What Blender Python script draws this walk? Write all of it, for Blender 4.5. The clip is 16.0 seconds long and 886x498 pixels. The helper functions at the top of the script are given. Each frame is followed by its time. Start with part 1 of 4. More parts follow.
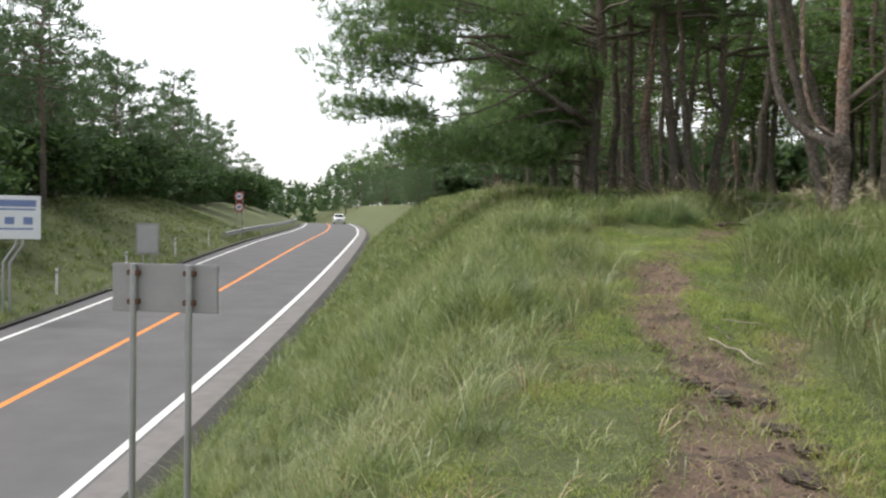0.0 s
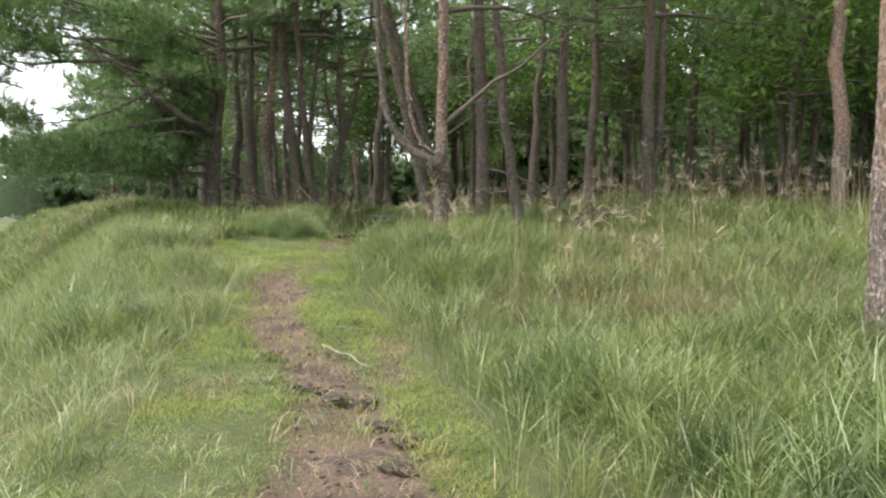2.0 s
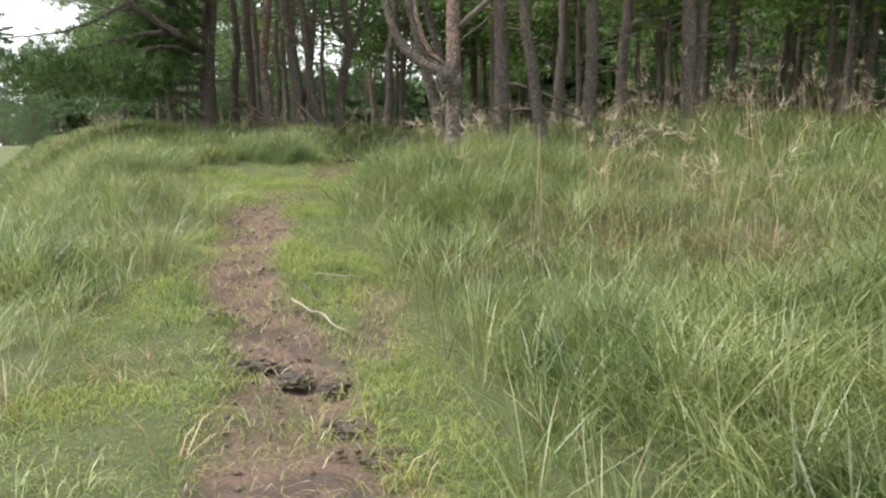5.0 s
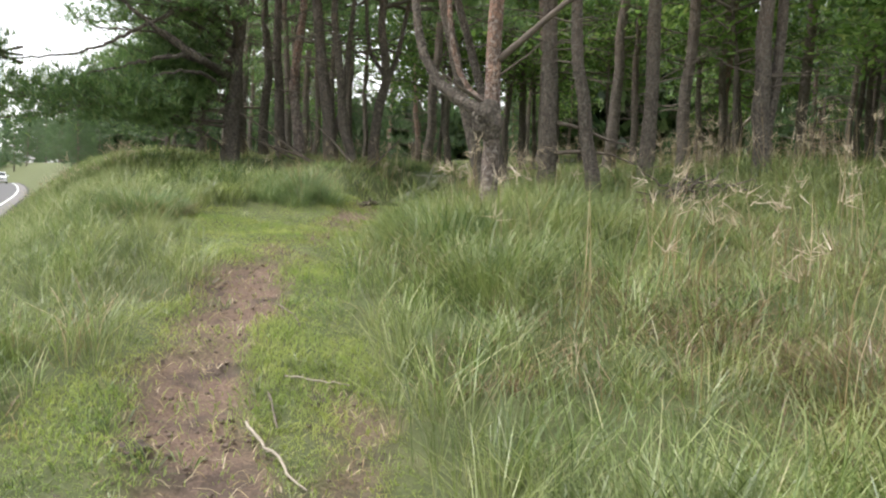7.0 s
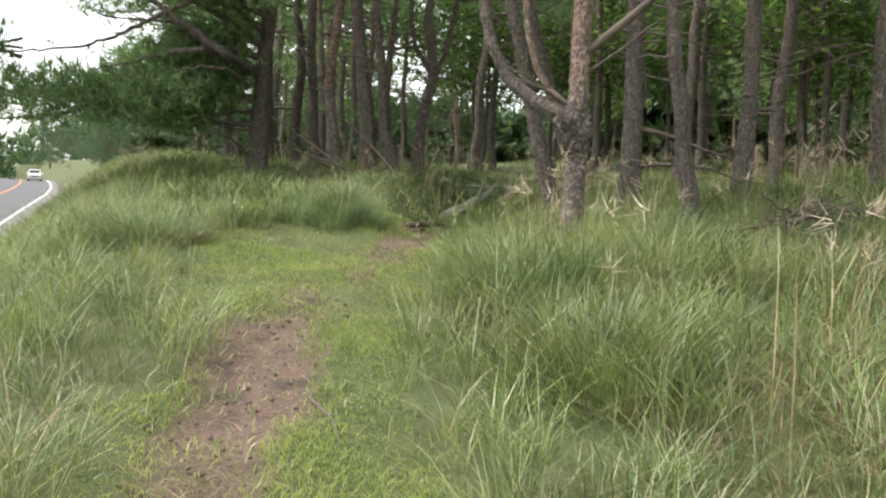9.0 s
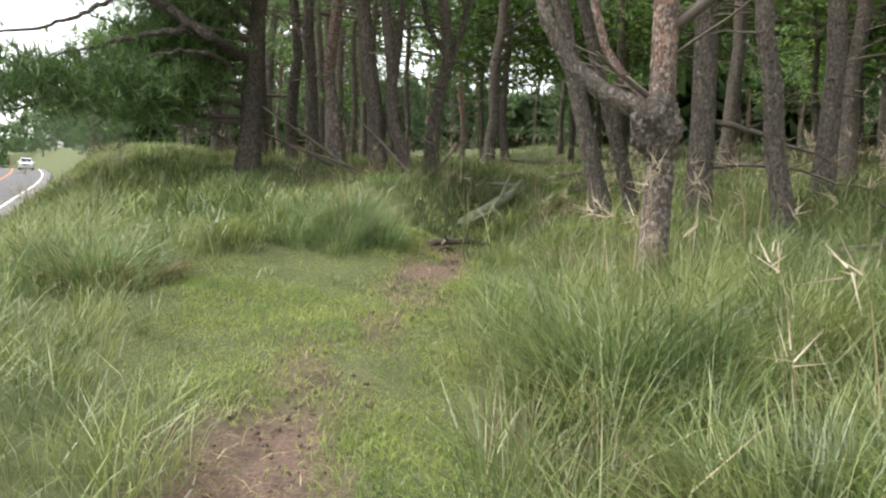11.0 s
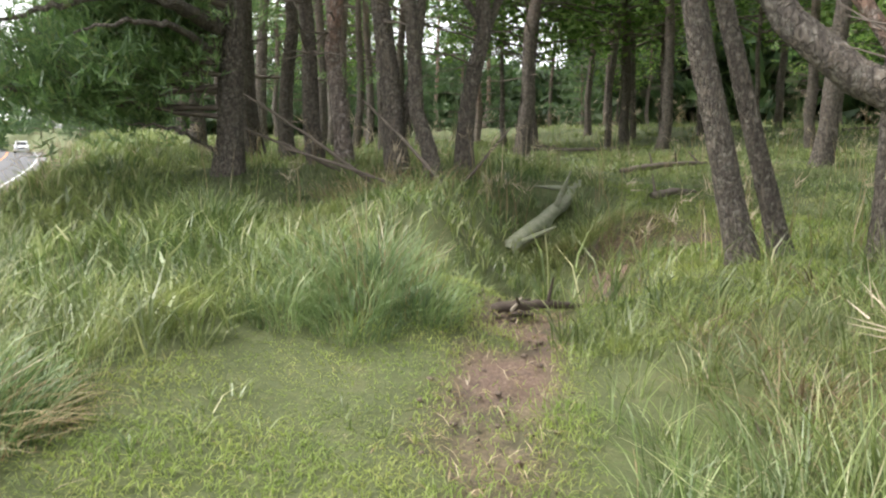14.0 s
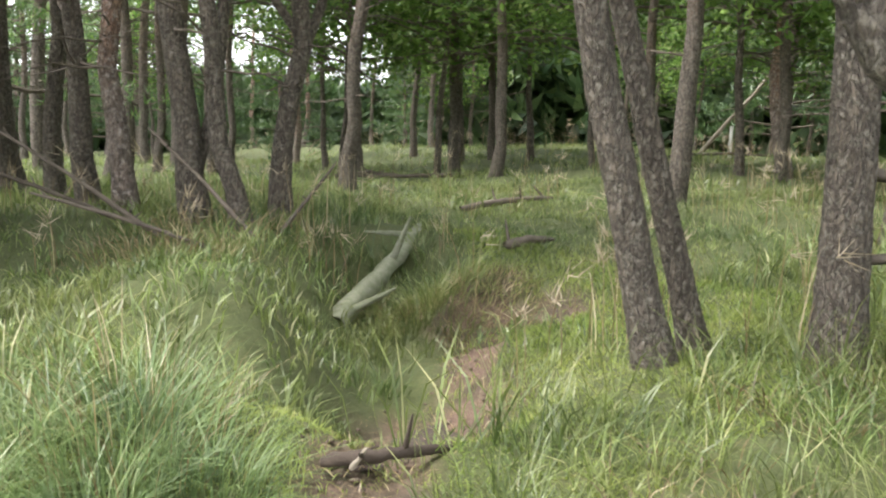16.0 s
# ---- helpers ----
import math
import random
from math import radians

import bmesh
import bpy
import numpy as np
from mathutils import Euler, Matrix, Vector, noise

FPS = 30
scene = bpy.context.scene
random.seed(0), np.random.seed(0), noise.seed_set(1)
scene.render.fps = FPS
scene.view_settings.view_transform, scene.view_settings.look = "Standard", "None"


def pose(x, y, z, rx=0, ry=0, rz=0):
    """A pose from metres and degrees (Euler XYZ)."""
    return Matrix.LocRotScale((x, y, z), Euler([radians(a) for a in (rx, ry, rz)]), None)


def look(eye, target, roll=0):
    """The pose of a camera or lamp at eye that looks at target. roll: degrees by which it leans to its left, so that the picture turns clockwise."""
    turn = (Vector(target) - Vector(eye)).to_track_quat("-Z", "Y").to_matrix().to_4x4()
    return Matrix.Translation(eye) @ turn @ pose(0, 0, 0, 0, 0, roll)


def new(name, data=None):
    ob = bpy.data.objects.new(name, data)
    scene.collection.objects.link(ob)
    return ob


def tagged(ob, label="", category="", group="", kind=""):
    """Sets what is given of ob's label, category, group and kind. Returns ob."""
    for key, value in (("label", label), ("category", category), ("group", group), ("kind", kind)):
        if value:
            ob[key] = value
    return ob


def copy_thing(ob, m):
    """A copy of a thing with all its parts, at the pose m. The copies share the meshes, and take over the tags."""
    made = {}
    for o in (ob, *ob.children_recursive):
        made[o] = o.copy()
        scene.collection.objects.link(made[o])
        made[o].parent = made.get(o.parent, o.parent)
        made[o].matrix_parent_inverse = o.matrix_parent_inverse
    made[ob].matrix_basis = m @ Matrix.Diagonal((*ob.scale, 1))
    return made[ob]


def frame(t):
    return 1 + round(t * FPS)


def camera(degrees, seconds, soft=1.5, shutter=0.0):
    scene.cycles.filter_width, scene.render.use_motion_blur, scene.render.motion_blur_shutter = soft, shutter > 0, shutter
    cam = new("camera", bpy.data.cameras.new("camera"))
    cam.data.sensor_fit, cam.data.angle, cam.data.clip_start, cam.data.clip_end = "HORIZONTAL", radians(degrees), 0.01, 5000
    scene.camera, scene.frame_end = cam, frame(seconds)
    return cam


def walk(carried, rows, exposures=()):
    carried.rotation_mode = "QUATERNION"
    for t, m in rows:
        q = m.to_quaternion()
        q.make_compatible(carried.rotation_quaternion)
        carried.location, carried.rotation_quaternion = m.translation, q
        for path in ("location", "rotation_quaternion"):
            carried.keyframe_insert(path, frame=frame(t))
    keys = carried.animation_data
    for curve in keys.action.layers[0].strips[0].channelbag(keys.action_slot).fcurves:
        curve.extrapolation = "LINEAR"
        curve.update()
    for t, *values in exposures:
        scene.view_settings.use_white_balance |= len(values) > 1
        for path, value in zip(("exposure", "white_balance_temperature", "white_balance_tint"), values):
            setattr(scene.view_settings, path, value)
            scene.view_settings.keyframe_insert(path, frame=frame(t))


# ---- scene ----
cam = camera(53.3, 16.0, 2.2, 0.15)
METRES, EYE, TILT, LEAN, TURN = 12.0, 1.5, -2.5, -1.2, 0.0
ROWS = [
    (0.0, 0.0, 0.0, 0.0, -0.0, 0.0, -0.0),
    (0.5, 0.0037, -0.0031, 0.0006, -7.48, 1.63, 1.33),
    (1.0, 0.0065, -0.006, 0.0002, -14.81, 1.59, 0.93),
    (1.5, 0.0077, -0.008, -0.0004, -20.47, 0.74, 1.46),
    (2.0, 0.0083, -0.0083, -0.0003, -23.68, 0.55, 1.28),
    (2.5, 0.0097, -0.0086, -0.0014, -26.39, 0.77, 2.05),
    (3.0, 0.0164, -0.0013, -0.0036, -27.97, 0.31, -0.24),
    (5.5, 0.0838, 0.1364, 0.0047, -21.53, -5.32, 1.96),
    (6.0, 0.095, 0.1599, 0.0168, -21.97, -5.85, 1.04),
    (6.5, 0.1191, 0.1891, 0.0229, -16.25, -3.68, 0.98),
    (7.0, 0.1336, 0.2218, 0.0256, -19.03, -2.5, -0.17),
    (7.5, 0.1455, 0.2583, 0.0322, -19.79, -3.91, 0.22),
    (8.0, 0.1558, 0.3004, 0.0395, -15.57, -2.45, 0.9),
    (8.5, 0.1528, 0.3434, 0.0435, -15.4, -2.37, 1.7),
    (9.0, 0.158, 0.3837, 0.0476, -16.98, -2.56, -0.67),
    (11.5, 0.1842, 0.5738, 0.0783, -17.21, -3.8, 0.54),
    (12.0, 0.1928, 0.6102, 0.0848, -14.69, -3.41, 3.73),
    (12.5, 0.1992, 0.6452, 0.0892, -13.53, -3.65, 1.98),
    (13.0, 0.2019, 0.6844, 0.0952, -15.19, -5.8, 0.6),
    (13.5, 0.2101, 0.7315, 0.1012, -14.96, -3.38, 2.7),
    (14.0, 0.2172, 0.7737, 0.1029, -16.93, -5.29, 0.76),
    (14.5, 0.2346, 0.8123, 0.1102, -19.28, -5.01, 0.41),
    (15.0, 0.2446, 0.8484, 0.1144, -22.15, -2.55, -1.27),
    (15.5, 0.2516, 0.8789, 0.1231, -28.27, -4.6, -1.53),
    (16.0, 0.2665, 0.9137, 0.1266, -28.52, -4.56, 0.57),
]
walk(cam, [(t, pose(0, 0, EYE, TILT, LEAN, TURN) @ pose(METRES * x, METRES * y, METRES * z, 90 + pitch, roll, yaw)) for t, x, y, z, yaw, pitch, roll in ROWS],
     ((0.0, 0.9), (0.5, 1.0), (1.5, 1.4), (2.5, 1.53), (3.2, 1.53), (5.5, 1.46), (9.0, 1.53), (13.0, 1.65), (16.0, 2.15)))

# ---- light ----
SUN_UP, SUN_ROUND = 60.0, 286.0
world = bpy.data.worlds.new("overcast_sky")
scene.world = world
world.use_nodes = True
wn, wl = world.node_tree.nodes, world.node_tree.links
sky = wn.new("ShaderNodeTexSky")
sky.sky_type, sky.sun_disc = "NISHITA", False
sky.sun_elevation, sky.sun_rotation = radians(SUN_UP), radians(SUN_ROUND)
sky.air_density, sky.dust_density = 1.0, 1.5
pale = wn.new("ShaderNodeHueSaturation")
pale.inputs["Saturation"].default_value = 0.18
wl.new(sky.outputs[0], pale.inputs["Color"])
wl.new(pale.outputs[0], wn["Background"].inputs["Color"])
wn["Background"].inputs["Strength"].default_value = 0.15
sun = new("sun", bpy.data.lights.new("sun", "SUN"))
sun.data.energy, sun.data.angle, sun.data.color = 1.5, radians(25), (1.0, 0.96, 0.9)
sun.matrix_world = look((0, 0, 40), (14, -4, 15))

# ---- small numeric helpers ----
rs = np.random.RandomState(7)


def vnoise(x, y, size, seed=0):
    """Smooth value noise, 0 to 1, with lumps of the given size in metres."""
    x, y = np.asarray(x, float) / size + 100.5 + seed * 7.3, np.asarray(y, float) / size + 100.5 + seed * 3.1
    i, j = np.floor(x), np.floor(y)
    u, v = x - i, y - j
    u, v = u * u * (3 - 2 * u), v * v * (3 - 2 * v)

    def cell(a, b):
        s = np.sin(a * 127.1 + b * 311.7 + seed * 17.7) * 43758.5453
        return s - np.floor(s)
    return (cell(i, j) * (1 - u) + cell(i + 1, j) * u) * (1 - v) + (cell(i, j + 1) * (1 - u) + cell(i + 1, j + 1) * u) * v


def step(a, b, x):
    t = np.clip((np.asarray(x, float) - a) / (b - a), 0, 1)
    return t * t * (3 - 2 * t)


# ---- lie of the land ----
def path_x(y):
    return np.interp(y, [-5, 0, 2, 4, 5.6, 7, 9, 10.4, 11.2, 12.5, 13.7, 14.4, 15, 16, 18, 30],
                     [-.6, .3, 1.0, 1.55, 1.75, 1.9, 2.15, 2.55, 3.0, 3.75, 4.35, 4.7, 5.25, 6.2, 7.5, 12])


def path_z(y):
    return np.interp(y, [-60, -8, 0, 4, 5.6, 6.6, 7.2, 10.4, 11.2, 13.7, 16, 19, 24, 40, 90, 400],
                     [-2.5, -.5, 0, .30, .41, .52, .6, .93, 1.04, 1.27, 1.5, 1.82, 2.05, 2.2, 2.5, 4])


def road_x(y):
    """The road's right-hand edge line."""
    y = np.asarray(y, float)
    return -5.13 - .0007 * np.clip(y - 19.4, 0, 140) ** 2 - .196 * np.clip(y - 159.4, 0, 1e4)


def road_z(y):
    y = np.asarray(y, float)
    return -3.03 + .0386 * np.minimum(y, 73.4) - .0006 * np.clip(y - 41.2, 0, 32.2) ** 2 - .03 * np.clip(y - 135, 0, 80)


def gap(x, y, ax, ay, bx, by):
    """Distance from the stretch a-b."""
    dx, dy = bx - ax, by - ay
    t = np.clip(((x - ax) * dx + (y - ay) * dy) / (dx * dx + dy * dy), 0, 1)
    return np.hypot(x - ax - t * dx, y - ay - t * dy)


def land(x, y):
    x, y = np.asarray(x, float), np.asarray(y, float)
    d = x - path_x(y)
    z = path_z(y) + .30 * step(.4, 3.2, d) + .33 * step(3, 6.5, d) + .25 * step(6, 12, d)
    z = z - .12 * np.log1p(np.exp((z - 2.15) / .12))
    z += .65 * step(18.5, 30, .6 * (x + y)) * step(1, 6, d)
    z += .10 * (vnoise(x, y, 1.7, 1) - .5) * step(.3, 1.2, abs(d)) + .05 * (vnoise(x, y, .5, 2) - .5) + .5 * (vnoise(x, y, 9, 3) - .5) * step(5, 12, d)
    z += .22 * np.exp(-(((x - 4.3) / 2.0) ** 2 + ((y - 19.6) / 1.7) ** 2))
    z += .18 * np.exp(-(((x - 6.05) / .75) ** 2 + ((y - 13.9) / .8) ** 2))
    hollow = np.minimum(np.minimum(gap(x, y, 5.2, 15.1, 5.8, 16.9), gap(x, y, 5.8, 16.9, 6.6, 18.3)), gap(x, y, 5.8, 16.7, 6.6, 16.7))
    z -= .54 * step(.95, .12, hollow + .12 * (vnoise(x, y, .5, 44) - .5))
    z += .22 * np.exp(-(((x - 3.5) / .7) ** 2 + ((y - 14.5) / .8) ** 2))
    z += .32 * np.exp(-(((x - 4.45) / .7) ** 2 + ((y - 16.3) / .95) ** 2))
    s = x - road_x(y)
    bank = road_z(y) + .05 + .79 * (s - 1.25) + .25 * (vnoise(x, y, 2.2, 4) - .5)
    k = .22
    z = -k * np.log(np.exp(-np.clip(z, -9, 9) / k) + np.exp(-np.clip(bank, -9, 9) / k))
    other = road_z(y) + np.clip(.32 * (-s - 7.2), 0, 2.6) + .35 * (vnoise(x, y, 3, 5) - .5) * step(7.4, 9, -s) + .02 * np.clip(-s - 15, 0, 300)
    z = np.where(s < 1.2, np.where(s < -7.2, other, road_z(y) - .06), np.maximum(z, road_z(y) - .02))
    return z


# ---- mesh helpers ----
def mesh_of(name, verts, faces, material, smooth=False):
    verts, faces = np.asarray(verts, np.float32).reshape(-1, 3), np.asarray(faces, np.int32)
    me = bpy.data.meshes.new(name)
    n = faces.shape[1]
    me.vertices.add(len(verts))
    me.vertices.foreach_set("co", verts.ravel())
    me.loops.add(faces.size)
    me.loops.foreach_set("vertex_index", faces.ravel())
    me.polygons.add(len(faces))
    me.polygons.foreach_set("loop_start", np.arange(0, faces.size, n, dtype=np.int32))
    me.polygons.foreach_set("use_smooth", np.full(len(faces), smooth))
    me.update(calc_edges=True)
    me.materials.append(material)
    return me


def part(name, me, parent, label="", m=None):
    ob = new(name, me)
    ob.parent = parent
    if m is not None:
        ob.matrix_basis = m
    return tagged(ob, label)


def gather(pieces):
    """Joins (verts, faces) pairs."""
    vs, fs, n = [], [], 0
    for v, f in pieces:
        vs.append(v)
        fs.append(np.asarray(f) + n)
        n += len(v)
    return np.concatenate(vs), np.concatenate(fs)


def tube(points, radii, sides=8, rough=0.0, r=rs):
    """A round stem through the points; quads, closed at its tip."""
    p, rad = np.asarray(points, float), np.asarray(radii, float)
    tan = np.gradient(p, axis=0)
    tan /= np.linalg.norm(tan, axis=1)[:, None] + 1e-9
    ref = np.where(abs(tan[:, 2:3]) > .9, [[1.0, 0, 0]], [[0, 0, 1.0]])
    u = np.cross(tan, ref)
    u /= np.linalg.norm(u, axis=1)[:, None]
    w = np.cross(tan, u)
    a = np.linspace(0, 2 * np.pi, sides, endpoint=False)
    k = 1 + rough * r.uniform(-1, 1, (len(p), sides))
    v = p[:, None] + (rad[:, None] * k)[:, :, None] * (u[:, None] * np.cos(a)[None, :, None] + w[:, None] * np.sin(a)[None, :, None])
    i, j = np.meshgrid(np.arange(len(p) - 1), np.arange(sides), indexing="ij")
    q = np.stack([i * sides + j, i * sides + (j + 1) % sides, (i + 1) * sides + (j + 1) % sides, (i + 1) * sides + j], -1).reshape(-1, 4)
    return v.reshape(-1, 3), q


def boxed(name, size, material, bevel=.006):
    bm = bmesh.new()
    bmesh.ops.create_cube(bm, size=1, matrix=Matrix.Diagonal((*size, 1)))
    if bevel:
        bmesh.ops.bevel(bm, geom=bm.edges[:], offset=bevel, segments=2, affect="EDGES")
    me = bpy.data.meshes.new(name)
    bm.to_mesh(me)
    bm.free()
    me.materials.append(material)
    return me


def rod(name, radius, length, material, sides=14):
    bm = bmesh.new()
    bmesh.ops.create_cone(bm, cap_ends=True, segments=sides, radius1=radius, radius2=radius, depth=length, matrix=Matrix.Translation((0, 0, length / 2)))
    me = bpy.data.meshes.new(name)
    bm.to_mesh(me)
    bm.free()
    me.materials.append(material)
    return me


# ---- materials ----
def make(name):
    m = bpy.data.materials.new(name)
    m.use_nodes = True
    nt = m.node_tree
    nt.nodes.remove(nt.nodes["Principled BSDF"])
    return m, nt.nodes, nt.links, nt.nodes["Material Output"]


def ramp(n, l, source, stops):
    r = n.new("ShaderNodeValToRGB")
    while len(r.color_ramp.elements) < len(stops):
        r.color_ramp.elements.new(.5)
    for e, (at, c) in zip(r.color_ramp.elements, stops):
        e.position, e.color = at, (*c, 1)
    l.new(source, r.inputs[0])
    return r.outputs[0]


def noise_node(n, l, scale, detail=4, coords=None, rough=.55):
    t = n.new("ShaderNodeTexNoise")
    t.inputs["Scale"].default_value, t.inputs["Detail"].default_value, t.inputs["Roughness"].default_value = scale, detail, rough
    if coords is not None:
        l.new(coords, t.inputs["Vector"])
    return t.outputs["Fac"]


def blend(n, l, fac, a, b, mode="MIX"):
    m = n.new("ShaderNodeMix")
    m.data_type, m.blend_type = "RGBA", mode
    for sock, v in ((m.inputs[0], fac), (m.inputs[6], a), (m.inputs[7], b)):
        if isinstance(v, (int, float)):
            sock.default_value = v
        elif isinstance(v, tuple):
            sock.default_value = (*v, 1)
        else:
            l.new(v, sock)
    return m.outputs[2]


def leafy(name, stops, through_light=.35, patch=None, gloss=.12, shade_tone=.52):
    """Thin leaves or blades: each island has its own colour, patches of the ground shift it and add painted shade."""
    m, n, l, out = make(name)
    geo = n.new("ShaderNodeNewGeometry")
    col = ramp(n, l, geo.outputs["Random Per Island"], stops)
    if patch:
        f = ramp(n, l, noise_node(n, l, .9, 3, geo.outputs["Position"]), [(.35, (0, 0, 0)), (.7, (1, 1, 1))])
        col = blend(n, l, f, col, blend(n, l, .7, col, patch))
        # shade among the grass clumps, multiplied into the colour as darker noise patches
        deep = ramp(n, l, noise_node(n, l, 2.3, 2, geo.outputs["Position"]), [(.38, (shade_tone, shade_tone * 1.1, shade_tone)), (.58, (1.12, 1.10, 1.05))])
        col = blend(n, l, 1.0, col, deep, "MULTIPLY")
    d, t, g, a, b = (n.new("ShaderNodeBsdf" + k) for k in ("Diffuse", "Translucent", "Glossy", "Diffuse", "Diffuse"))
    g.inputs["Roughness"].default_value = .45
    mix, shine = n.new("ShaderNodeMixShader"), n.new("ShaderNodeMixShader")
    l.new(col, d.inputs[0]), l.new(col, t.inputs[0])
    mix.inputs[0].default_value, shine.inputs[0].default_value = through_light, gloss * .5
    l.new(d.outputs[0], mix.inputs[1]), l.new(t.outputs[0], mix.inputs[2])
    l.new(mix.outputs[0], shine.inputs[1]), l.new(g.outputs[0], shine.inputs[2])
    l.new(shine.outputs[0], out.inputs[0])
    n.remove(a), n.remove(b)
    return m


def solid(name, colour, rough=.6, metal=0.0, vary=.25, scale=6.0, bump=.2, fine=60.0, second=None):
    m, n, l, out = make(name)
    p = n.new("ShaderNodeBsdfPrincipled")
    tc = n.new("ShaderNodeTexCoord").outputs["Object"]
    a = noise_node(n, l, scale, 5, tc)
    b = noise_node(n, l, fine, 3, tc)
    dark = second or tuple(c * (1 - vary) for c in colour)
    col = ramp(n, l, a, [(.3, dark), (.7, colour)])
    col = blend(n, l, .25, col, ramp(n, l, b, [(.3, dark), (.75, colour)]))
    l.new(col, p.inputs["Base Color"])
    p.inputs["Roughness"].default_value, p.inputs["Metallic"].default_value = rough, metal
    if bump:
        bp = n.new("ShaderNodeBump")
        bp.inputs["Strength"].default_value, bp.inputs["Distance"].default_value = bump, .01
        l.new(b, bp.inputs["Height"]), l.new(bp.outputs[0], p.inputs["Normal"])
    l.new(p.outputs[0], out.inputs[0])
    return m


def bark(name, plate, crack, warm, warm_from, warm_to, flakes=30.0, pale=(.28, .25, .21), depth=.022, lichens=30.0):
    """Flaking pine bark with upright cracks, warmer up the stem."""
    m, n, l, out = make(name)
    p = n.new("ShaderNodeBsdfPrincipled")
    tc = n.new("ShaderNodeTexCoord").outputs["Object"]

    def stretched(k):
        mp = n.new("ShaderNodeMapping")
        mp.inputs["Scale"].default_value = (1, 1, k)
        l.new(tc, mp.inputs[0])
        return mp.outputs[0]
    long_, short = stretched(.3), stretched(.55)
    wob = n.new("ShaderNodeTexNoise")
    wob.inputs["Scale"].default_value, wob.inputs["Detail"].default_value = 17, 5
    l.new(long_, wob.inputs["Vector"])
    shift = n.new("ShaderNodeMix")
    shift.data_type, shift.blend_type = "RGBA", "LINEAR_LIGHT"
    shift.inputs[0].default_value = .075
    l.new(short, shift.inputs[6]), l.new(wob.outputs["Color"], shift.inputs[7])
    vo = n.new("ShaderNodeTexVoronoi")
    vo.feature = "DISTANCE_TO_EDGE"
    vo.inputs["Scale"].default_value = flakes
    l.new(shift.outputs[2], vo.inputs["Vector"])
    cell = n.new("ShaderNodeTexVoronoi")
    cell.inputs["Scale"].default_value = flakes
    l.new(shift.outputs[2], cell.inputs["Vector"])
    sep = n.new("ShaderNodeSeparateXYZ")
    l.new(tc, sep.inputs[0])
    up = n.new("ShaderNodeMapRange")
    up.inputs[1].default_value, up.inputs[2].default_value = warm_from, warm_to
    l.new(sep.outputs[2], up.inputs[0])
    mu = n.new("ShaderNodeMath")
    mu.operation = "MULTIPLY"
    l.new(up.outputs[0], mu.inputs[0])
    l.new(ramp(n, l, noise_node(n, l, 3.5, 5, tc), [(.35, (.15, .15, .15)), (.65, (1, 1, 1))]), mu.inputs[1])
    base = blend(n, l, mu.outputs[0], plate, warm)
    one = ramp(n, l, cell.outputs["Color"], [(.1, (.55, .55, .55)), (.9, (1.35, 1.33, 1.3))])
    base = blend(n, l, .65, base, one, "MULTIPLY")
    grain = noise_node(n, l, 42, 7, long_, .7)
    base = blend(n, l, .9, base, ramp(n, l, grain, [(.32, (.35, .35, .35)), (.5, (1, 1, 1)), (.7, (1.7, 1.68, 1.62))]), "MULTIPLY")
    lichen = ramp(n, l, noise_node(n, l, lichens, 6, tc, .7), [(.5, (0, 0, 0)), (.6, (.7, .7, .7))])
    base = blend(n, l, lichen, base, pale)
    edge = ramp(n, l, vo.outputs["Distance"], [(.0, (.5, .5, .5)), (.07, (0, 0, 0))])
    l.new(blend(n, l, edge, base, crack), p.inputs["Base Color"])
    p.inputs["Roughness"].default_value = .92
    bp, bq = n.new("ShaderNodeBump"), n.new("ShaderNodeBump")
    bp.inputs["Strength"].default_value, bp.inputs["Distance"].default_value = .9, depth
    bq.inputs["Strength"].default_value, bq.inputs["Distance"].default_value = .9, .015
    l.new(ramp(n, l, vo.outputs["Distance"], [(0, (0, 0, 0)), (.2, (1, 1, 1))]), bp.inputs["Height"])
    l.new(grain, bq.inputs["Height"])
    l.new(bp.outputs[0], bq.inputs["Normal"]), l.new(bq.outputs[0], p.inputs["Normal"])
    l.new(p.outputs[0], out.inputs[0])
    return m


def earth():
    """Ground under the grass: soil on the worn path, thatch and moss elsewhere."""
    m, n, l, out = make("soil_and_thatch")
    p = n.new("ShaderNodeBsdfPrincipled")
    pos = n.new("ShaderNodeNewGeometry").outputs["Position"]
    at = n.new("ShaderNodeAttribute")
    at.attribute_name = "worn"
    fine, mid = noise_node(n, l, 55, 6, pos, .7), noise_node(n, l, 6, 5, pos)
    thatch = ramp(n, l, mid, [(.3, (.055, .075, .022)), (.55, (.10, .12, .04)), (.75, (.17, .16, .075))])
    thatch = blend(n, l, .5, thatch, ramp(n, l, fine, [(.3, (.03, .045, .015)), (.7, (.16, .17, .07))]))
    soil = ramp(n, l, fine, [(.28, (.065, .042, .032)), (.5, (.165, .108, .08)), (.72, (.32, .225, .165))])
    soil = blend(n, l, ramp(n, l, noise_node(n, l, 3.6, 5, pos), [(.48, (0, 0, 0)), (.62, (.7, .7, .7))]), soil, (.065, .048, .038))
    l.new(blend(n, l, at.outputs["Fac"], thatch, soil), p.inputs["Base Color"])
    p.inputs["Roughness"].default_value = .95
    bp = n.new("ShaderNodeBump")
    bp.inputs["Strength"].default_value, bp.inputs["Distance"].default_value = .8, .03
    l.new(fine, bp.inputs["Height"]), l.new(bp.outputs[0], p.inputs["Normal"])
    l.new(p.outputs[0], out.inputs[0])
    return m


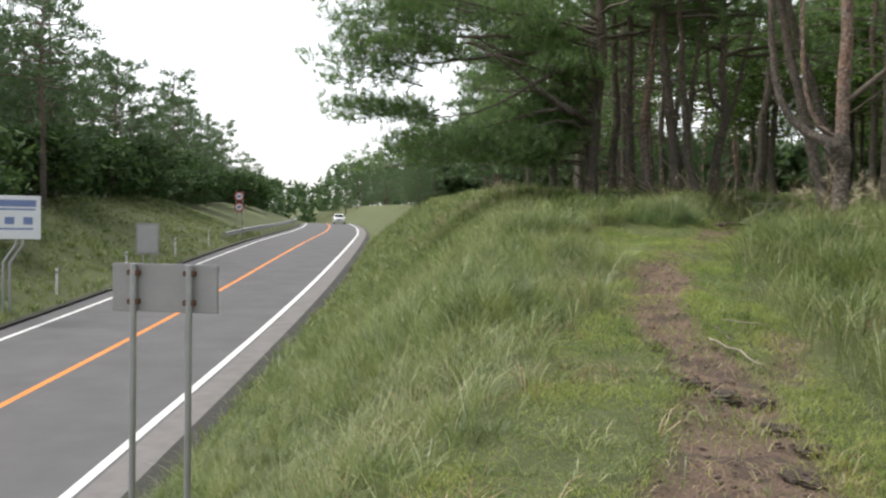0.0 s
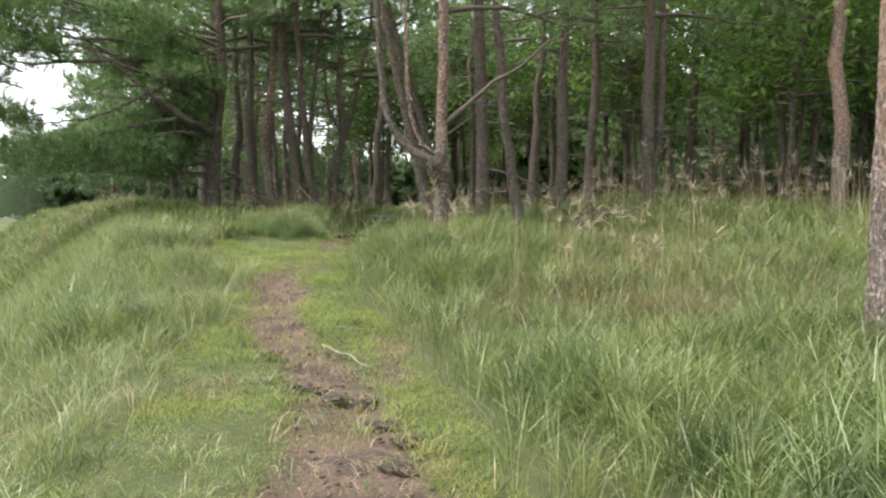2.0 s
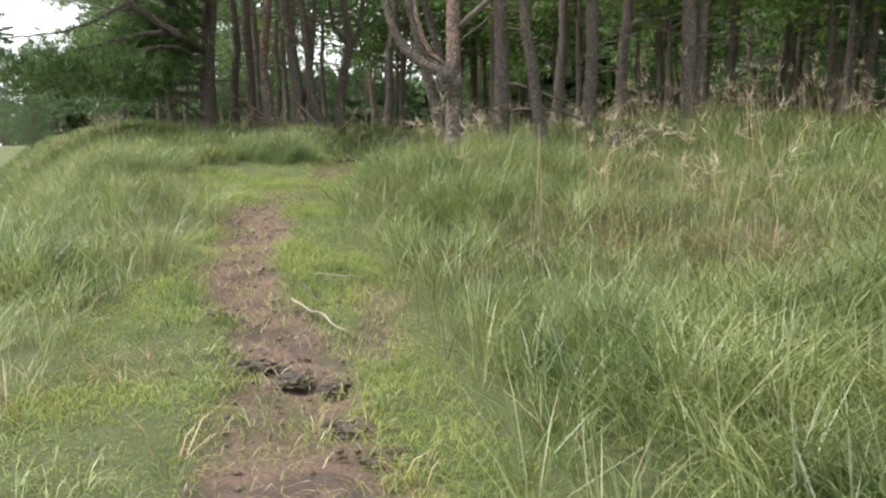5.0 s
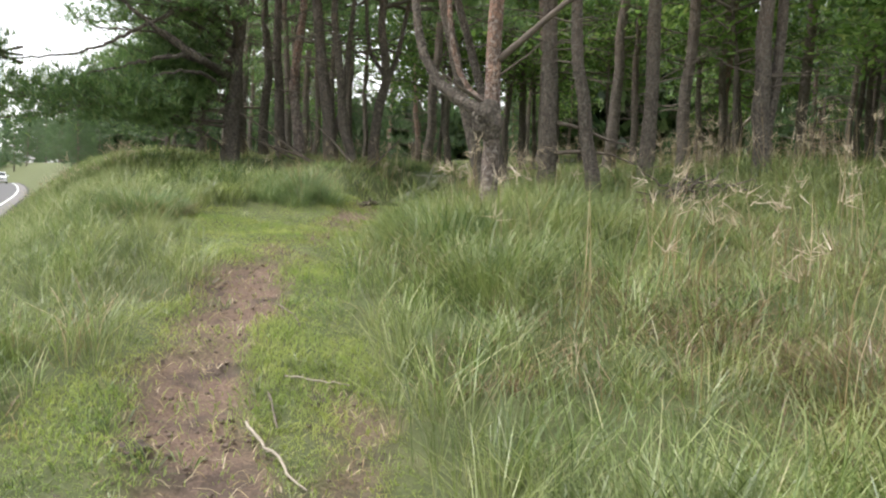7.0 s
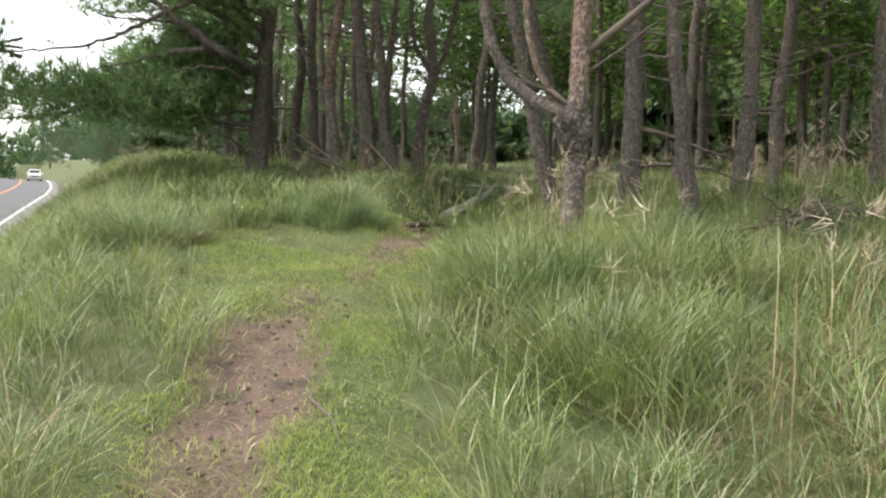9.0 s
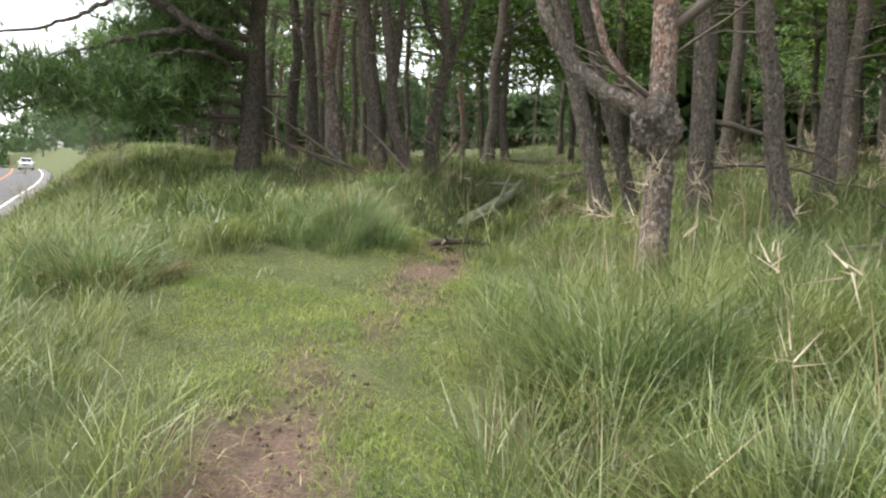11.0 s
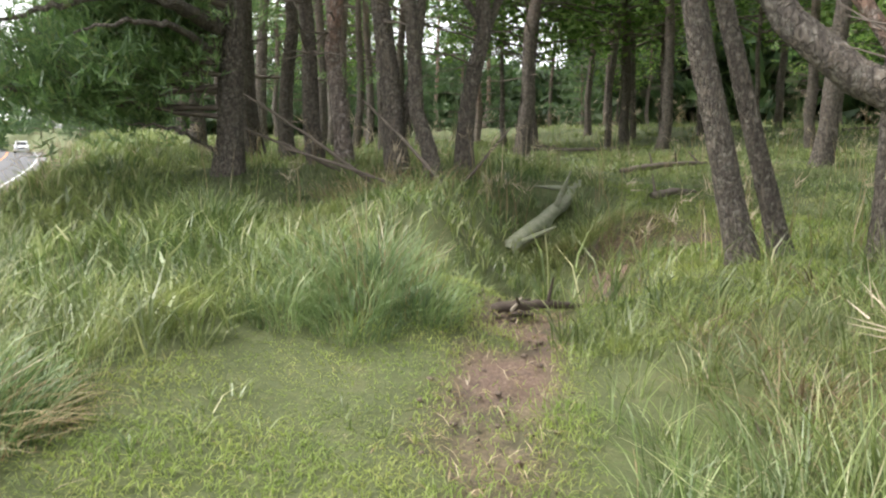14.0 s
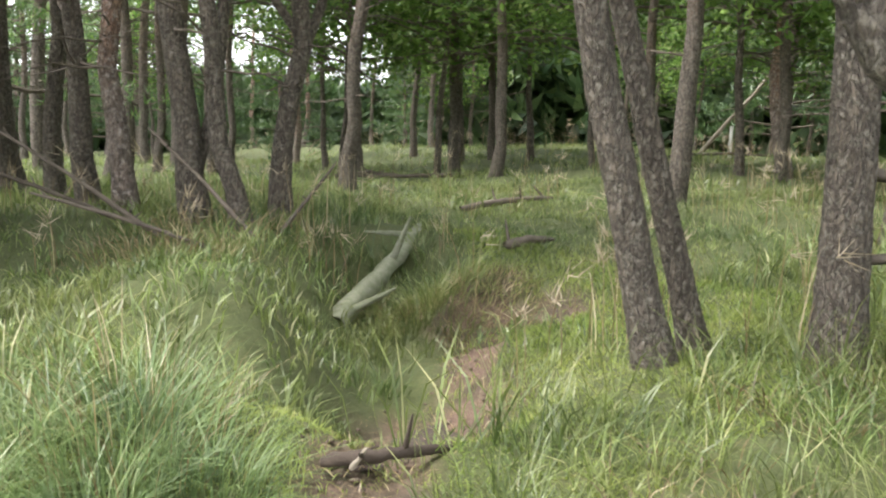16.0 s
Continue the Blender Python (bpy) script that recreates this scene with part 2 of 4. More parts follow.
EARTH = earth()
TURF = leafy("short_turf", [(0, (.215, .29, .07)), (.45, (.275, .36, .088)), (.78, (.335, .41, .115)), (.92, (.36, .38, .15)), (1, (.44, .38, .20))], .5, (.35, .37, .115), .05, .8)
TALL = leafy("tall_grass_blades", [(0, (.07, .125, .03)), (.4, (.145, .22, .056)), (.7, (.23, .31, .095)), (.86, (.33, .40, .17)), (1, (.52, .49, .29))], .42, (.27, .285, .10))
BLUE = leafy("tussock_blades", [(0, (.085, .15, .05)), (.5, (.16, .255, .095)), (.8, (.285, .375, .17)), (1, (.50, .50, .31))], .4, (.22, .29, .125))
STRAW = leafy("dead_grass", [(0, (.16, .11, .055)), (.4, (.30, .22, .11)), (.8, (.46, .36, .2)), (1, (.55, .46, .3))], .3)
DEAD_BROWN = leafy("brown_dead_grass", [(0, (.09, .06, .03)), (.45, (.17, .12, .06)), (.8, (.26, .19, .10)), (1, (.40, .31, .18))], .3)
PALE_GRASS = leafy("pale_seeding_grass", [(0, (.20, .27, .09)), (.5, (.31, .37, .15)), (.85, (.44, .45, .23)), (1, (.56, .52, .32))], .45)
PLUME = leafy("reed_plumes", [(0, (.42, .33, .22)), (1, (.62, .52, .38))], .4)
NEEDLE = leafy("pine_needles", [(0, (.07, .135, .036)), (.5, (.14, .245, .068)), (.85, (.20, .32, .095)), (1, (.26, .30, .11))], .5, None, .15)
NEEDLE_FAR = leafy("far_needles", [(0, (.042, .085, .034)), (.5, (.078, .14, .05)), (1, (.14, .21, .075))], .4)
LEAF = leafy("broad_leaves", [(0, (.06, .115, .026)), (.5, (.145, .25, .056)), (.85, (.225, .345, .085)), (1, (.30, .36, .12))], .55, None, .05)
LEAF_DARK = leafy("dark_shrub_leaves", [(0, (.028, .06, .02)), (.5, (.05, .10, .03)), (1, (.11, .17, .05))], .35, None, .05)
BARK = bark("grey_pine_bark", (.13, .106, .087), (.05, .04, .033), (.25, .16, .115), 1.6, 4.5)
BARK_RED = bark("red_pine_bark", (.21, .165, .14), (.075, .052, .042), (.40, .225, .155), .9, 2.0, 27.0, (.52, .45, .40), .03, 24.0)
TWIG = solid("dead_wood", (.175, .14, .112), .9, 0, .55, 8, .3)
PALE_WOOD = solid("bleached_wood", (.36, .31, .245), .85, 0, .4, 7, .3)
WHITE_PAINT = solid("white_paint", (.78, .78, .75), .5, 0, .12, 5, .05)

# ---- ground ----
def lines(*stretches):
    return np.unique(np.concatenate([np.arange(a, b, s) for a, b, s in stretches]).round(4))


def worn(x, y):
    """How far the turf is worn through to bare soil, 0 to 1."""
    d = x - path_x(y)
    mid = step(.46, .18, abs(d + .10 * np.sin(y * 1.9)) - .16 * step(5.2, 3.6, y) + .22 * (vnoise(x, y, .28, 18) - .5)) * step(2.4, 3.2, y) * step(10.9, 10.2, y)
    mid *= step(.18, .42, vnoise(x, y, .45, 11) + .45 * step(.5, 0, abs(d))) * (1 - .22 * step(.6, .75, vnoise(x, y, .7, 16)))
    side = .75 * step(.24, .06, abs(d - .66 - .1 * np.sin(y * 3)) + .2 * (vnoise(x, y, .2, 19) - .5)) * step(5.4, 5.9, y) * step(7.6, 7, y) * step(.35, .6, vnoise(x, y, .35, 12))
    lower = step(.42, .15, abs(d)) * step(12.2, 13.2, y) * step(17, 16, y) * step(.2, .5, vnoise(x, y, .4, 13))
    lip = .9 * step(.5, .15, gap(x, y, 6.75, 17.2, 7.15, 16.5) + .35 * (vnoise(x, y, .25, 36) - .5)) + step(.6, .3, np.hypot(x - 5.55, y - 15.35) + .2 * (vnoise(x, y, .2, 37) - .5))
    thin = .65 * step(.55, .1, abs(d)) * step(9, 10, y) * step(13.4, 12.6, y) * step(.35, .75, vnoise(x, y, .3, 14))
    return np.clip(np.maximum.reduce([mid, side, lower, thin, np.clip(lip, 0, 1)]), 0, 1)


gx = lines((-600, -60, 30), (-60, -20, 2.5), (-20, -6, .5), (-6, -.5, .2), (-.5, 8, .1), (8, 15, .35), (15, 40, 1.5), (40, 630, 30))
gy = lines((-400, -40, 30), (-40, -4, 1.5), (-4, 2, .25), (2, 17.5, .105), (17.5, 28, .35), (28, 60, 1), (60, 260, 4), (260, 1200, 40))
X, Y = np.meshgrid(gx, gy, indexing="ij")
Z = land(X, Y)
W = worn(X, Y)
Z = Z - W * (.02 + .07 * vnoise(X, Y, .24, 15) + .04 * (vnoise(X, Y, .11, 17) - .5))
i, j = np.meshgrid(np.arange(len(gx) - 1), np.arange(len(gy) - 1), indexing="ij")
k = len(gy)
quads = np.stack([i * k + j, (i + 1) * k + j, (i + 1) * k + j + 1, i * k + j + 1], -1).reshape(-1, 4)
me = mesh_of("ground", np.stack([X, Y, Z], -1), quads, EARTH, True)
me.attributes.new("worn", "FLOAT", "POINT").data.foreach_set("value", W.ravel().astype(np.float32))
ground = tagged(new("ground", me), "grassy hillside with a worn soil footpath and road banks", "ground", kind="structure")

# ---- road ----
ASPHALT = solid("asphalt", (.125, .122, .125), .85, 0, .3, .8, .4, 120)
SHOULDER = solid("concrete_gutter", (.21, .195, .19), .9, 0, .3, 2.5, .3)
# near-black: dirt plus the shadow in the gap under the bank, as one colour
KERB = solid("shadow_dirt_kerb", (.055, .052, .045), .95, 0, .5, 4, .4)
LINE = solid("white_road_paint", (.74, .74, .72), .7, 0, .25, 1.5, .15)
ORANGE = solid("orange_road_paint", (.78, .27, .05), .7, 0, .25, 1.5, .15)


def strip(name, a, b, lift, material, label, category, y0=-60, y1=330, thick=0.0):
    yy = lines((y0, 60, 1), (60, y1, 3))
    nx = 3
    s = np.linspace(a, b, nx)
    top = np.stack([road_x(yy)[:, None] + s, np.repeat(yy[:, None], nx, 1), np.repeat(road_z(yy)[:, None] + lift, nx, 1)], -1)
    if thick:
        low = top[:, [0, -1]].copy()
        low[:, :, 2] -= thick
        top = np.concatenate([low[:, :1], top, low[:, 1:]], 1)
    m, c = top.shape[:2]
    i, j = np.meshgrid(np.arange(m - 1), np.arange(c - 1), indexing="ij")
    q = np.stack([i * c + j, i * c + j + 1, (i + 1) * c + j + 1, (i + 1) * c + j], -1).reshape(-1, 4)
    return tagged(new(name, mesh_of(name, top, q, material)), label, category, kind="structure")


strip("road", -7.1, .15, 0, ASPHALT, "worn grey asphalt two-lane road", "road", thick=.2)
strip("road_gutter", .15, .78, .004, SHOULDER, "pale concrete gutter strip beside the road", "gutter", thick=.2)
strip("kerb", .78, 1.2, .03, KERB, "low kerb strip along the road, coloured dark for dirt and shadow", "kerb", thick=.2)
strip("kerb", -7.3, -7.1, .08, KERB, "low kerb strip along the road, coloured dark for dirt and shadow", "kerb", thick=.2)
strip("edge_line", -.09, .09, .005, LINE, "white painted road edge line", "road marking")
strip("edge_line", -6.49, -6.33, .005, LINE, "white painted road edge line", "road marking")
strip("centre_line", -3.29, -3.12, .005, ORANGE, "orange painted road centre line", "road marking")


# ---- trees ----
def tufts(points, dirs, r, count, length, width):
    """Bunches of needles, a slim triangle each."""
    p, d = np.repeat(points, count, 0), np.repeat(dirs, count, 0)
    v = d * .8 + r.normal(0, .62, p.shape)
    v /= np.linalg.norm(v, axis=1)[:, None]
    side = np.cross(v, r.normal(0, 1, v.shape))
    side /= np.linalg.norm(side, axis=1)[:, None] + 1e-9
    ln = length * r.uniform(.65, 1.2, (len(p), 1))
    p = p + r.normal(0, length * .12, p.shape)
    a, b, c = p - side * width * .5 + v * ln * .05, p + side * width * .5 + v * ln * .05, p + v * ln
    t = np.stack([a, b, c], 1).reshape(-1, 3)
    return t, np.arange(len(t)).reshape(-1, 3)


def bough(start, az, length, rise, droop, radius, r, tuft_pts, tuft_dirs, bare=.35, twigs=8, leafy_=True, spread=.5, step_=.11, sticks=True):
    """A limb with side twigs; returns its stems and adds the places of its needle tufts."""
    out = np.array([math.cos(az), math.sin(az), 0])
    side = np.array([-out[1], out[0], 0])
    t = np.linspace(0, 1, 6 if sticks else 4)
    wig = np.cumsum(r.normal(0, .15, len(t))) * length * .25
    wig -= wig[0]
    zed = np.cumsum(r.normal(0, .12, len(t))) * length * .25
    pts = np.asarray(start) + out * (t * length)[:, None] + side * wig[:, None]
    pts[:, 2] += rise * length * t - droop * length * t ** 2 + zed - zed[0]
    stems = [tube(pts, radius * (1 - .85 * t), 4 if sticks else 3)]

    def place(s):
        return np.array([np.interp(s, t, pts[:, k]) for k in range(3)])
    for s in np.linspace(bare, 1, twigs):
        a = place(s)
        sgn = r.choice([-1, 1])
        tl = length * spread * (1.1 - .75 * s) * r.uniform(.6, 1.15) + .12
        dirn = out * r.uniform(.3, .9) + side * sgn * r.uniform(.5, 1) + np.array([0, 0, r.uniform(-.05, .35)])
        dirn /= np.linalg.norm(dirn)
        q = a + dirn * (np.linspace(0, 1, 3) * tl)[:, None]
        q[:, 2] += .12 * tl * np.linspace(0, 1, 3) ** 2
        if sticks:
            stems.append(tube(q, np.array([.5, .33, .1]) * radius * .55, 3))
        if leafy_:
            m = max(3, int(tl / step_))
            f = r.uniform(.2, 1.05, m)[:, None]
            tp = a + dirn * f * tl + r.normal(0, .07, (m, 3)) * (1 + tl)
            tuft_pts.append(tp)
            tuft_dirs.append(dirn * .6 + np.array([0, 0, .75]) + r.normal(0, .15, (m, 3)))
    return stems


def stem_path(height, lean, bend, r, n=16, kink=.085):
    z = np.linspace(0, 1, n) ** 1.25 * height
    w = z / 3.0
    x = lean[0] * z + bend[0] * np.sin(np.clip(w, 0, 2) * 1.57) + np.cumsum(r.normal(0, kink * .5, n))
    y = lean[1] * z + bend[1] * np.sin(np.clip(w, 0, 2) * 1.57) + np.cumsum(r.normal(0, kink * .5, n))
    p = np.stack([x - x[0], y - y[0], z - .25], -1)
    return p


def stem_radii(p, dia, taper=.8):
    h = p[:, 2] - p[0, 2]
    return dia / 2 * (1 - taper * (h / h[-1]) ** 1.1) * (1 + .45 * np.exp(-np.clip(h - .2, 0, 9) / .18))


def pine(x, y, dia, height=9.0, lean=(0, 0), bend=(0, 0), crown=4.0, boughs=26, reach=2.2, seed=1, material=None, dead=7, label="", extra=(),
         forks=(), count=11, needle=.18, width=.021, tint=None, group="", sides=12, flat=.0, single=True, twigs=8, every=.11, kink=.085):
    """A pine: tapering stem, limbs and needle tufts. extra: limbs of its own (height, azimuth, length, rise, droop, radius, leafy).
    forks: further stems (height, lean x, lean y, length, diameter)."""
    r = np.random.RandomState(seed)
    tree = tagged(new("pine_tree"), label or "grey-barked pine with dark green needles in the grass", "tree", group)
    tree.location = (x, y, float(land(x, y)))
    p = stem_path(height, lean, bend, r, 16, kink)
    rad = stem_radii(p, dia)
    mat_ = material or BARK
    if sides > 14:
        t = np.linspace(0, 1, 90) ** 1.3 * (len(p) - 1)
        fine = np.stack([np.interp(t, np.arange(len(p)), p[:, k]) for k in range(3)], -1)
        part("trunk", mesh_of("trunk", *tube(fine, stem_radii(fine, dia), sides * 2, .045, r), mat_, True), tree)
    else:
        part("trunk", mesh_of("trunk", *tube(p, rad, sides, .07, r), mat_, True), tree)

    def spot(h):
        return np.array([np.interp(h, p[:, 2], p[:, k]) for k in range(3)])
    tips = [(p, rad, crown, height)]
    for fh, lx, ly, ln, fd in forks:
        s = spot(fh)
        t = np.linspace(0, 1, 9)
        q = s + np.stack([lx * ln * t ** .45, ly * ln * t ** .45, ln * t], -1) + np.cumsum(r.normal(0, .03, (9, 3)), 0) * (t > 0)[:, None]
        qr = fd / 2 * (1 - .75 * t)
        part("trunk", mesh_of("trunk", *tube(q, qr, 10, .07, r), mat_, True), tree)
        tips.append((q, qr, max(crown, fh + 1.5), fh + ln))
    limbs, tp, td = [], [], []
    for q, qr, c0, top in tips:
        nb = boughs if q is p else max(6, boughs // 3)
        for b in range(nb):
            f = (b + r.uniform(0, 1)) / nb
            h = c0 + (top - .3 - c0) * f
            s = np.array([np.interp(h, q[:, 2], q[:, k]) for k in range(3)])
            ln = reach * (1.1 - .75 * f ** 1.4) * r.uniform(.65, 1.2)
            limbs.append(bough(s, b * 2.4 + r.uniform(-.4, .4), ln, .35 * f + .1 - flat, .15, .012 + .014 * ln, r, tp, td, twigs=twigs, sticks=single, step_=every))
    for h, az, ln, rise, droop, rb, full in extra:
        limbs.append(bough(spot(h), radians(az), ln, rise, droop, rb, r, tp, td, .12 if full else .3, 24 if full else 7, full, .36 if full else .3, .06))
    for b in range(int(dead * 1.7)):
        h = r.uniform(1.2, max(1.6, crown))
        limbs.append(bough(spot(h), r.uniform(0, 6.28), r.uniform(.4, 1.5), r.uniform(-.1, .6), .1, .014, r, tp, td, .5, 4, False))
    for b in (limbs if single else [sum(limbs, [])]):
        ob = part("branch" if single else "branchwork", mesh_of("branch", *gather(b), TWIG, True), tree)
        if not single:
            ob["kind"] = "stuff"
    if tp:
        part("crown", mesh_of("crown", *tufts(np.concatenate(tp), np.concatenate(td), r, count, needle, width), tint or NEEDLE), tree, "dark green bunched pine needles")
    return tree


def broadleaf(x, y, height, radius, seed, leaf=.09, leaves=5000, label="", low=.15, name="shrub", tint=None):
    """A leafy shrub or young tree: stem, limbs and clumps of leaves with gaps."""
    r = np.random.RandomState(seed)
    tree = tagged(new(name), label or "bright green leafy young tree at the wood's edge", "tree" if name != "shrub" else "shrub")
    tree.location = (x, y, float(land(x, y)))
    stems, pts = [], []
    p = stem_path(height * .85, (r.uniform(-.05, .05), r.uniform(-.05, .05)), (0, 0), r, 9)
    part("trunk", mesh_of("trunk", *tube(p, stem_radii(p, .03 + .018 * height), 7, .05, r), BARK, True), tree)
    nb = int(14 + height * 4)
    per = leaves // (nb * 5)
    for b in range(nb):
        f = low + (1 - low) * (b + r.uniform(0, 1)) / nb
        az, ln = b * 2.4 + r.uniform(-.5, .5), radius * math.sqrt(max(.08, 1 - (2 * (f - low) / (1 - low) - .75) ** 2 * .6)) * r.uniform(.6, 1.15)
        s = np.array([np.interp(f * height * .85, p[:, 2], p[:, k]) for k in range(3)])
        stems += bough(s, az, ln, r.uniform(.1, .6), .2, .008 + .01 * ln, r, [], [], .4, 2, False)
        out = np.array([math.cos(az), math.sin(az), r.uniform(.0, .5)])
        for c in range(5):
            q = s + out * ln * r.uniform(.35, 1.05) + r.normal(0, .16, 3) * radius * .6
            m = r.normal(0, 1, (per, 3)) * np.array([.3, .3, .16]) * (.35 + .3 * radius)
            pts.append(q + m)
    pts = np.concatenate(pts)
    pts = pts[pts[:, 2] > .05]
    n = len(pts)
    nrm = r.normal(0, .6, (n, 3)) + [0, 0, 1]
    nrm /= np.linalg.norm(nrm, axis=1)[:, None]
    u = np.cross(nrm, r.normal(0, 1, (n, 3)))
    u /= np.linalg.norm(u, axis=1)[:, None]
    w = np.cross(nrm, u)
    sz = leaf * r.uniform(.6, 1.3, (n, 1))
    quad = np.stack([pts - u * sz, pts - w * sz * .45 - nrm * sz * .1, pts + u * sz, pts + w * sz * .45 - nrm * sz * .1], 1).reshape(-1, 3)
    part("branchwork", mesh_of("branchwork", *gather(stems), TWIG, True), tree)["kind"] = "stuff"
    part("crown", mesh_of("crown", quad, np.arange(len(quad)).reshape(-1, 4), tint or LEAF), tree, "bright green broad leaves")
    return tree


# pines beside the footpath
pine(5.38, 4.2, .38, 10, (.035, .02), (0, 0), 4.2, 22, 2.2, 21, BARK_RED, 2, "stout pine with flaking reddish plated bark in tall grass", sides=18, kink=.015)
forked = pine(5.27, 11.72, .20, 9, (.0, .0), (.02, 0), 3.4, 18, 2.0, 22, BARK_RED, 3, "forked pine with a swollen knot and reddish upper stem",
              ((1.75, -30, 1.9, .75, .05, .045, False), (1.25, 205, .9, .5, .1, .03, False)), sides=16, kink=.03)
side_limb = np.array([(.0, 1.13), (.19, 1.26), (.42, 1.36), (.66, 1.56), (.82, 1.85), (.9, 2.15), (.98, 2.8), (1.05, 4.2), (1.1, 6.2)])
limb = np.stack([-.81 * side_limb[:, 0], .59 * side_limb[:, 0], side_limb[:, 1]], -1)
part("limb", mesh_of("limb", *tube(limb, [.10, .082, .070, .060, .054, .048, .042, .034, .012], 12, .08), BARK, True), forked, "thick limb curving up from the knot")
limb2 = np.stack([-.81 * side_limb[:, 0] * .55, .59 * side_limb[:, 0] * .55 + .1, side_limb[:, 1] + .1], -1)
part("limb", mesh_of("limb", *tube(limb2, [.05, .038, .034, .032, .03, .028, .025, .02, .008], 10, .08), BARK_RED, True), forked, "thinner limb curving up from the knot")
bm = bmesh.new()
bmesh.ops.create_icosphere(bm, subdivisions=4, radius=.165)
for v in bm.verts:
    v.co *= 1 + .35 * noise.noise(v.co * 9) + .2 * noise.noise(v.co * 22)
    v.co.z *= 1.25
me = bpy.data.meshes.new("burl")
bm.to_mesh(me)
bm.free()
me.materials.append(BARK)
part("burl", me, forked, "swollen knotted burl", pose(-.06, -.02, 1.14))
pine(7.0, 13.86, .25, 9, (-.03, .0), (.0, 0), 4.0, 24, 2.0, 23, None, 5, "straight pine with grey flaking bark in long grass", ((.95, -25, 1.3, -.25, .1, .035, False), (.5, -40, 1.5, -.1, .0, .03, False)), sides=16, kink=.015)
pine(7.25, 12.8, .19, 8, (-.05, .0), (-.12, 0), 4.0, 18, 1.8, 24, None, 6, "slender pine curved at its foot")
pine(6.3, 14.36, .19, 8.5, (-.235, .03), (-.03, 0), 4.0, 20, 2.0, 25, None, 3, "leaning pine with grey plated bark beside the hollow", sides=16, kink=.02)
pine(6.78, 14.5, .15, 7.5, (-.31, .03), (-.02, 0), 4.0, 14, 1.5, 26, None, 3, "thin leaning pine against a thicker one", sides=15, kink=.015)
pine(8.95, 14.5, .24, 9, (.0, .0), (-.05, 0), 3.6, 20, 2.0, 27, None, 8)
pine(10.6, 16.1, .24, 9.5, (.01, .0), (0, 0), 3.6, 20, 2.0, 28, None, 8)
pine(10.5, 13.8, .28, 9.5, (-.01, .0), (0, 0), 3.6, 22, 2.2, 29, None, 9, "dark pine with a double stem in the grass", (), ((.5, .045, .01, 7.5, .2),))
pine(11.0, 19.4, .27, 9.5, (.045, .0), (.05, 0), 4.0, 20, 2.2, 30, None, 5, "pine leaning out over the woodland grass")
pine(13.35, 11.9, .32, 10, (.0, .0), (0, 0), 4.2, 20, 2.2, 31, BARK_RED, 2, "pine with bright reddish bark at the wood's edge")
# clump on the knoll by the road
spreading = pine(3.12, 19.1, .30, 8, (-.02, .02), (.05, 0), 3.2, 16, 2.1, 32, None, 3, "spreading pine with long boughs over the road bank",
     ((.7, 184, 4.2, .05, .01, .035, True), (.85, 178, 4.8, .04, .02, .035, True), (.95, 190, 4.0, .03, .02, .03, True), (.6, 196, 3.0, .08, .02, .03, True), (1.15, 192, 1.8, .1, .05, .03, True), (1.3, 184, 1.6, .1, .06, .035, True),
      (1.45, 174, 1.6, .1, .06, .035, True), (1.05, 205, 1.9, .12, .08, .03, True), (1.6, 196, 1.5, .08, .04, .035, True), (1.8, 182, 1.4, .1, .05, .035, True), (2.0, 190, 1.4, .1, .05, .03, True),
      (2.5, 186, 2.0, .2, .06, .035, True), (2.8, 176, 2.4, .2, .06, .035, True), (3.0, 194, 2.5, .2, .08, .035, True), (2.6, 205, 2.0, .25, .08, .03, True),
      (1.5, 168, 2.6, .28, .38, .04, True), (2.4, 240, 2.2, .3, .3, .04, True), (3.1, 178, 5.4, .36, .18, .045, True), (3.4, 200, 4.8, .34, .18, .045, True), (3.7, 186, 5.0, .3, .15, .04, True),
      (3.2, 165, 4.6, .34, .16, .04, True), (2.1, 210, 3.4, .5, .3, .06, False), (2.0, 262, 3.0, .6, .35, .055, False), (1.9, 186, 3.4, .55, .12, .065, False), (1.75, 200, 2.6, .2, .05, .045, False), (1.6, 178, 2.2, .1, .02, .04, False)), count=9)
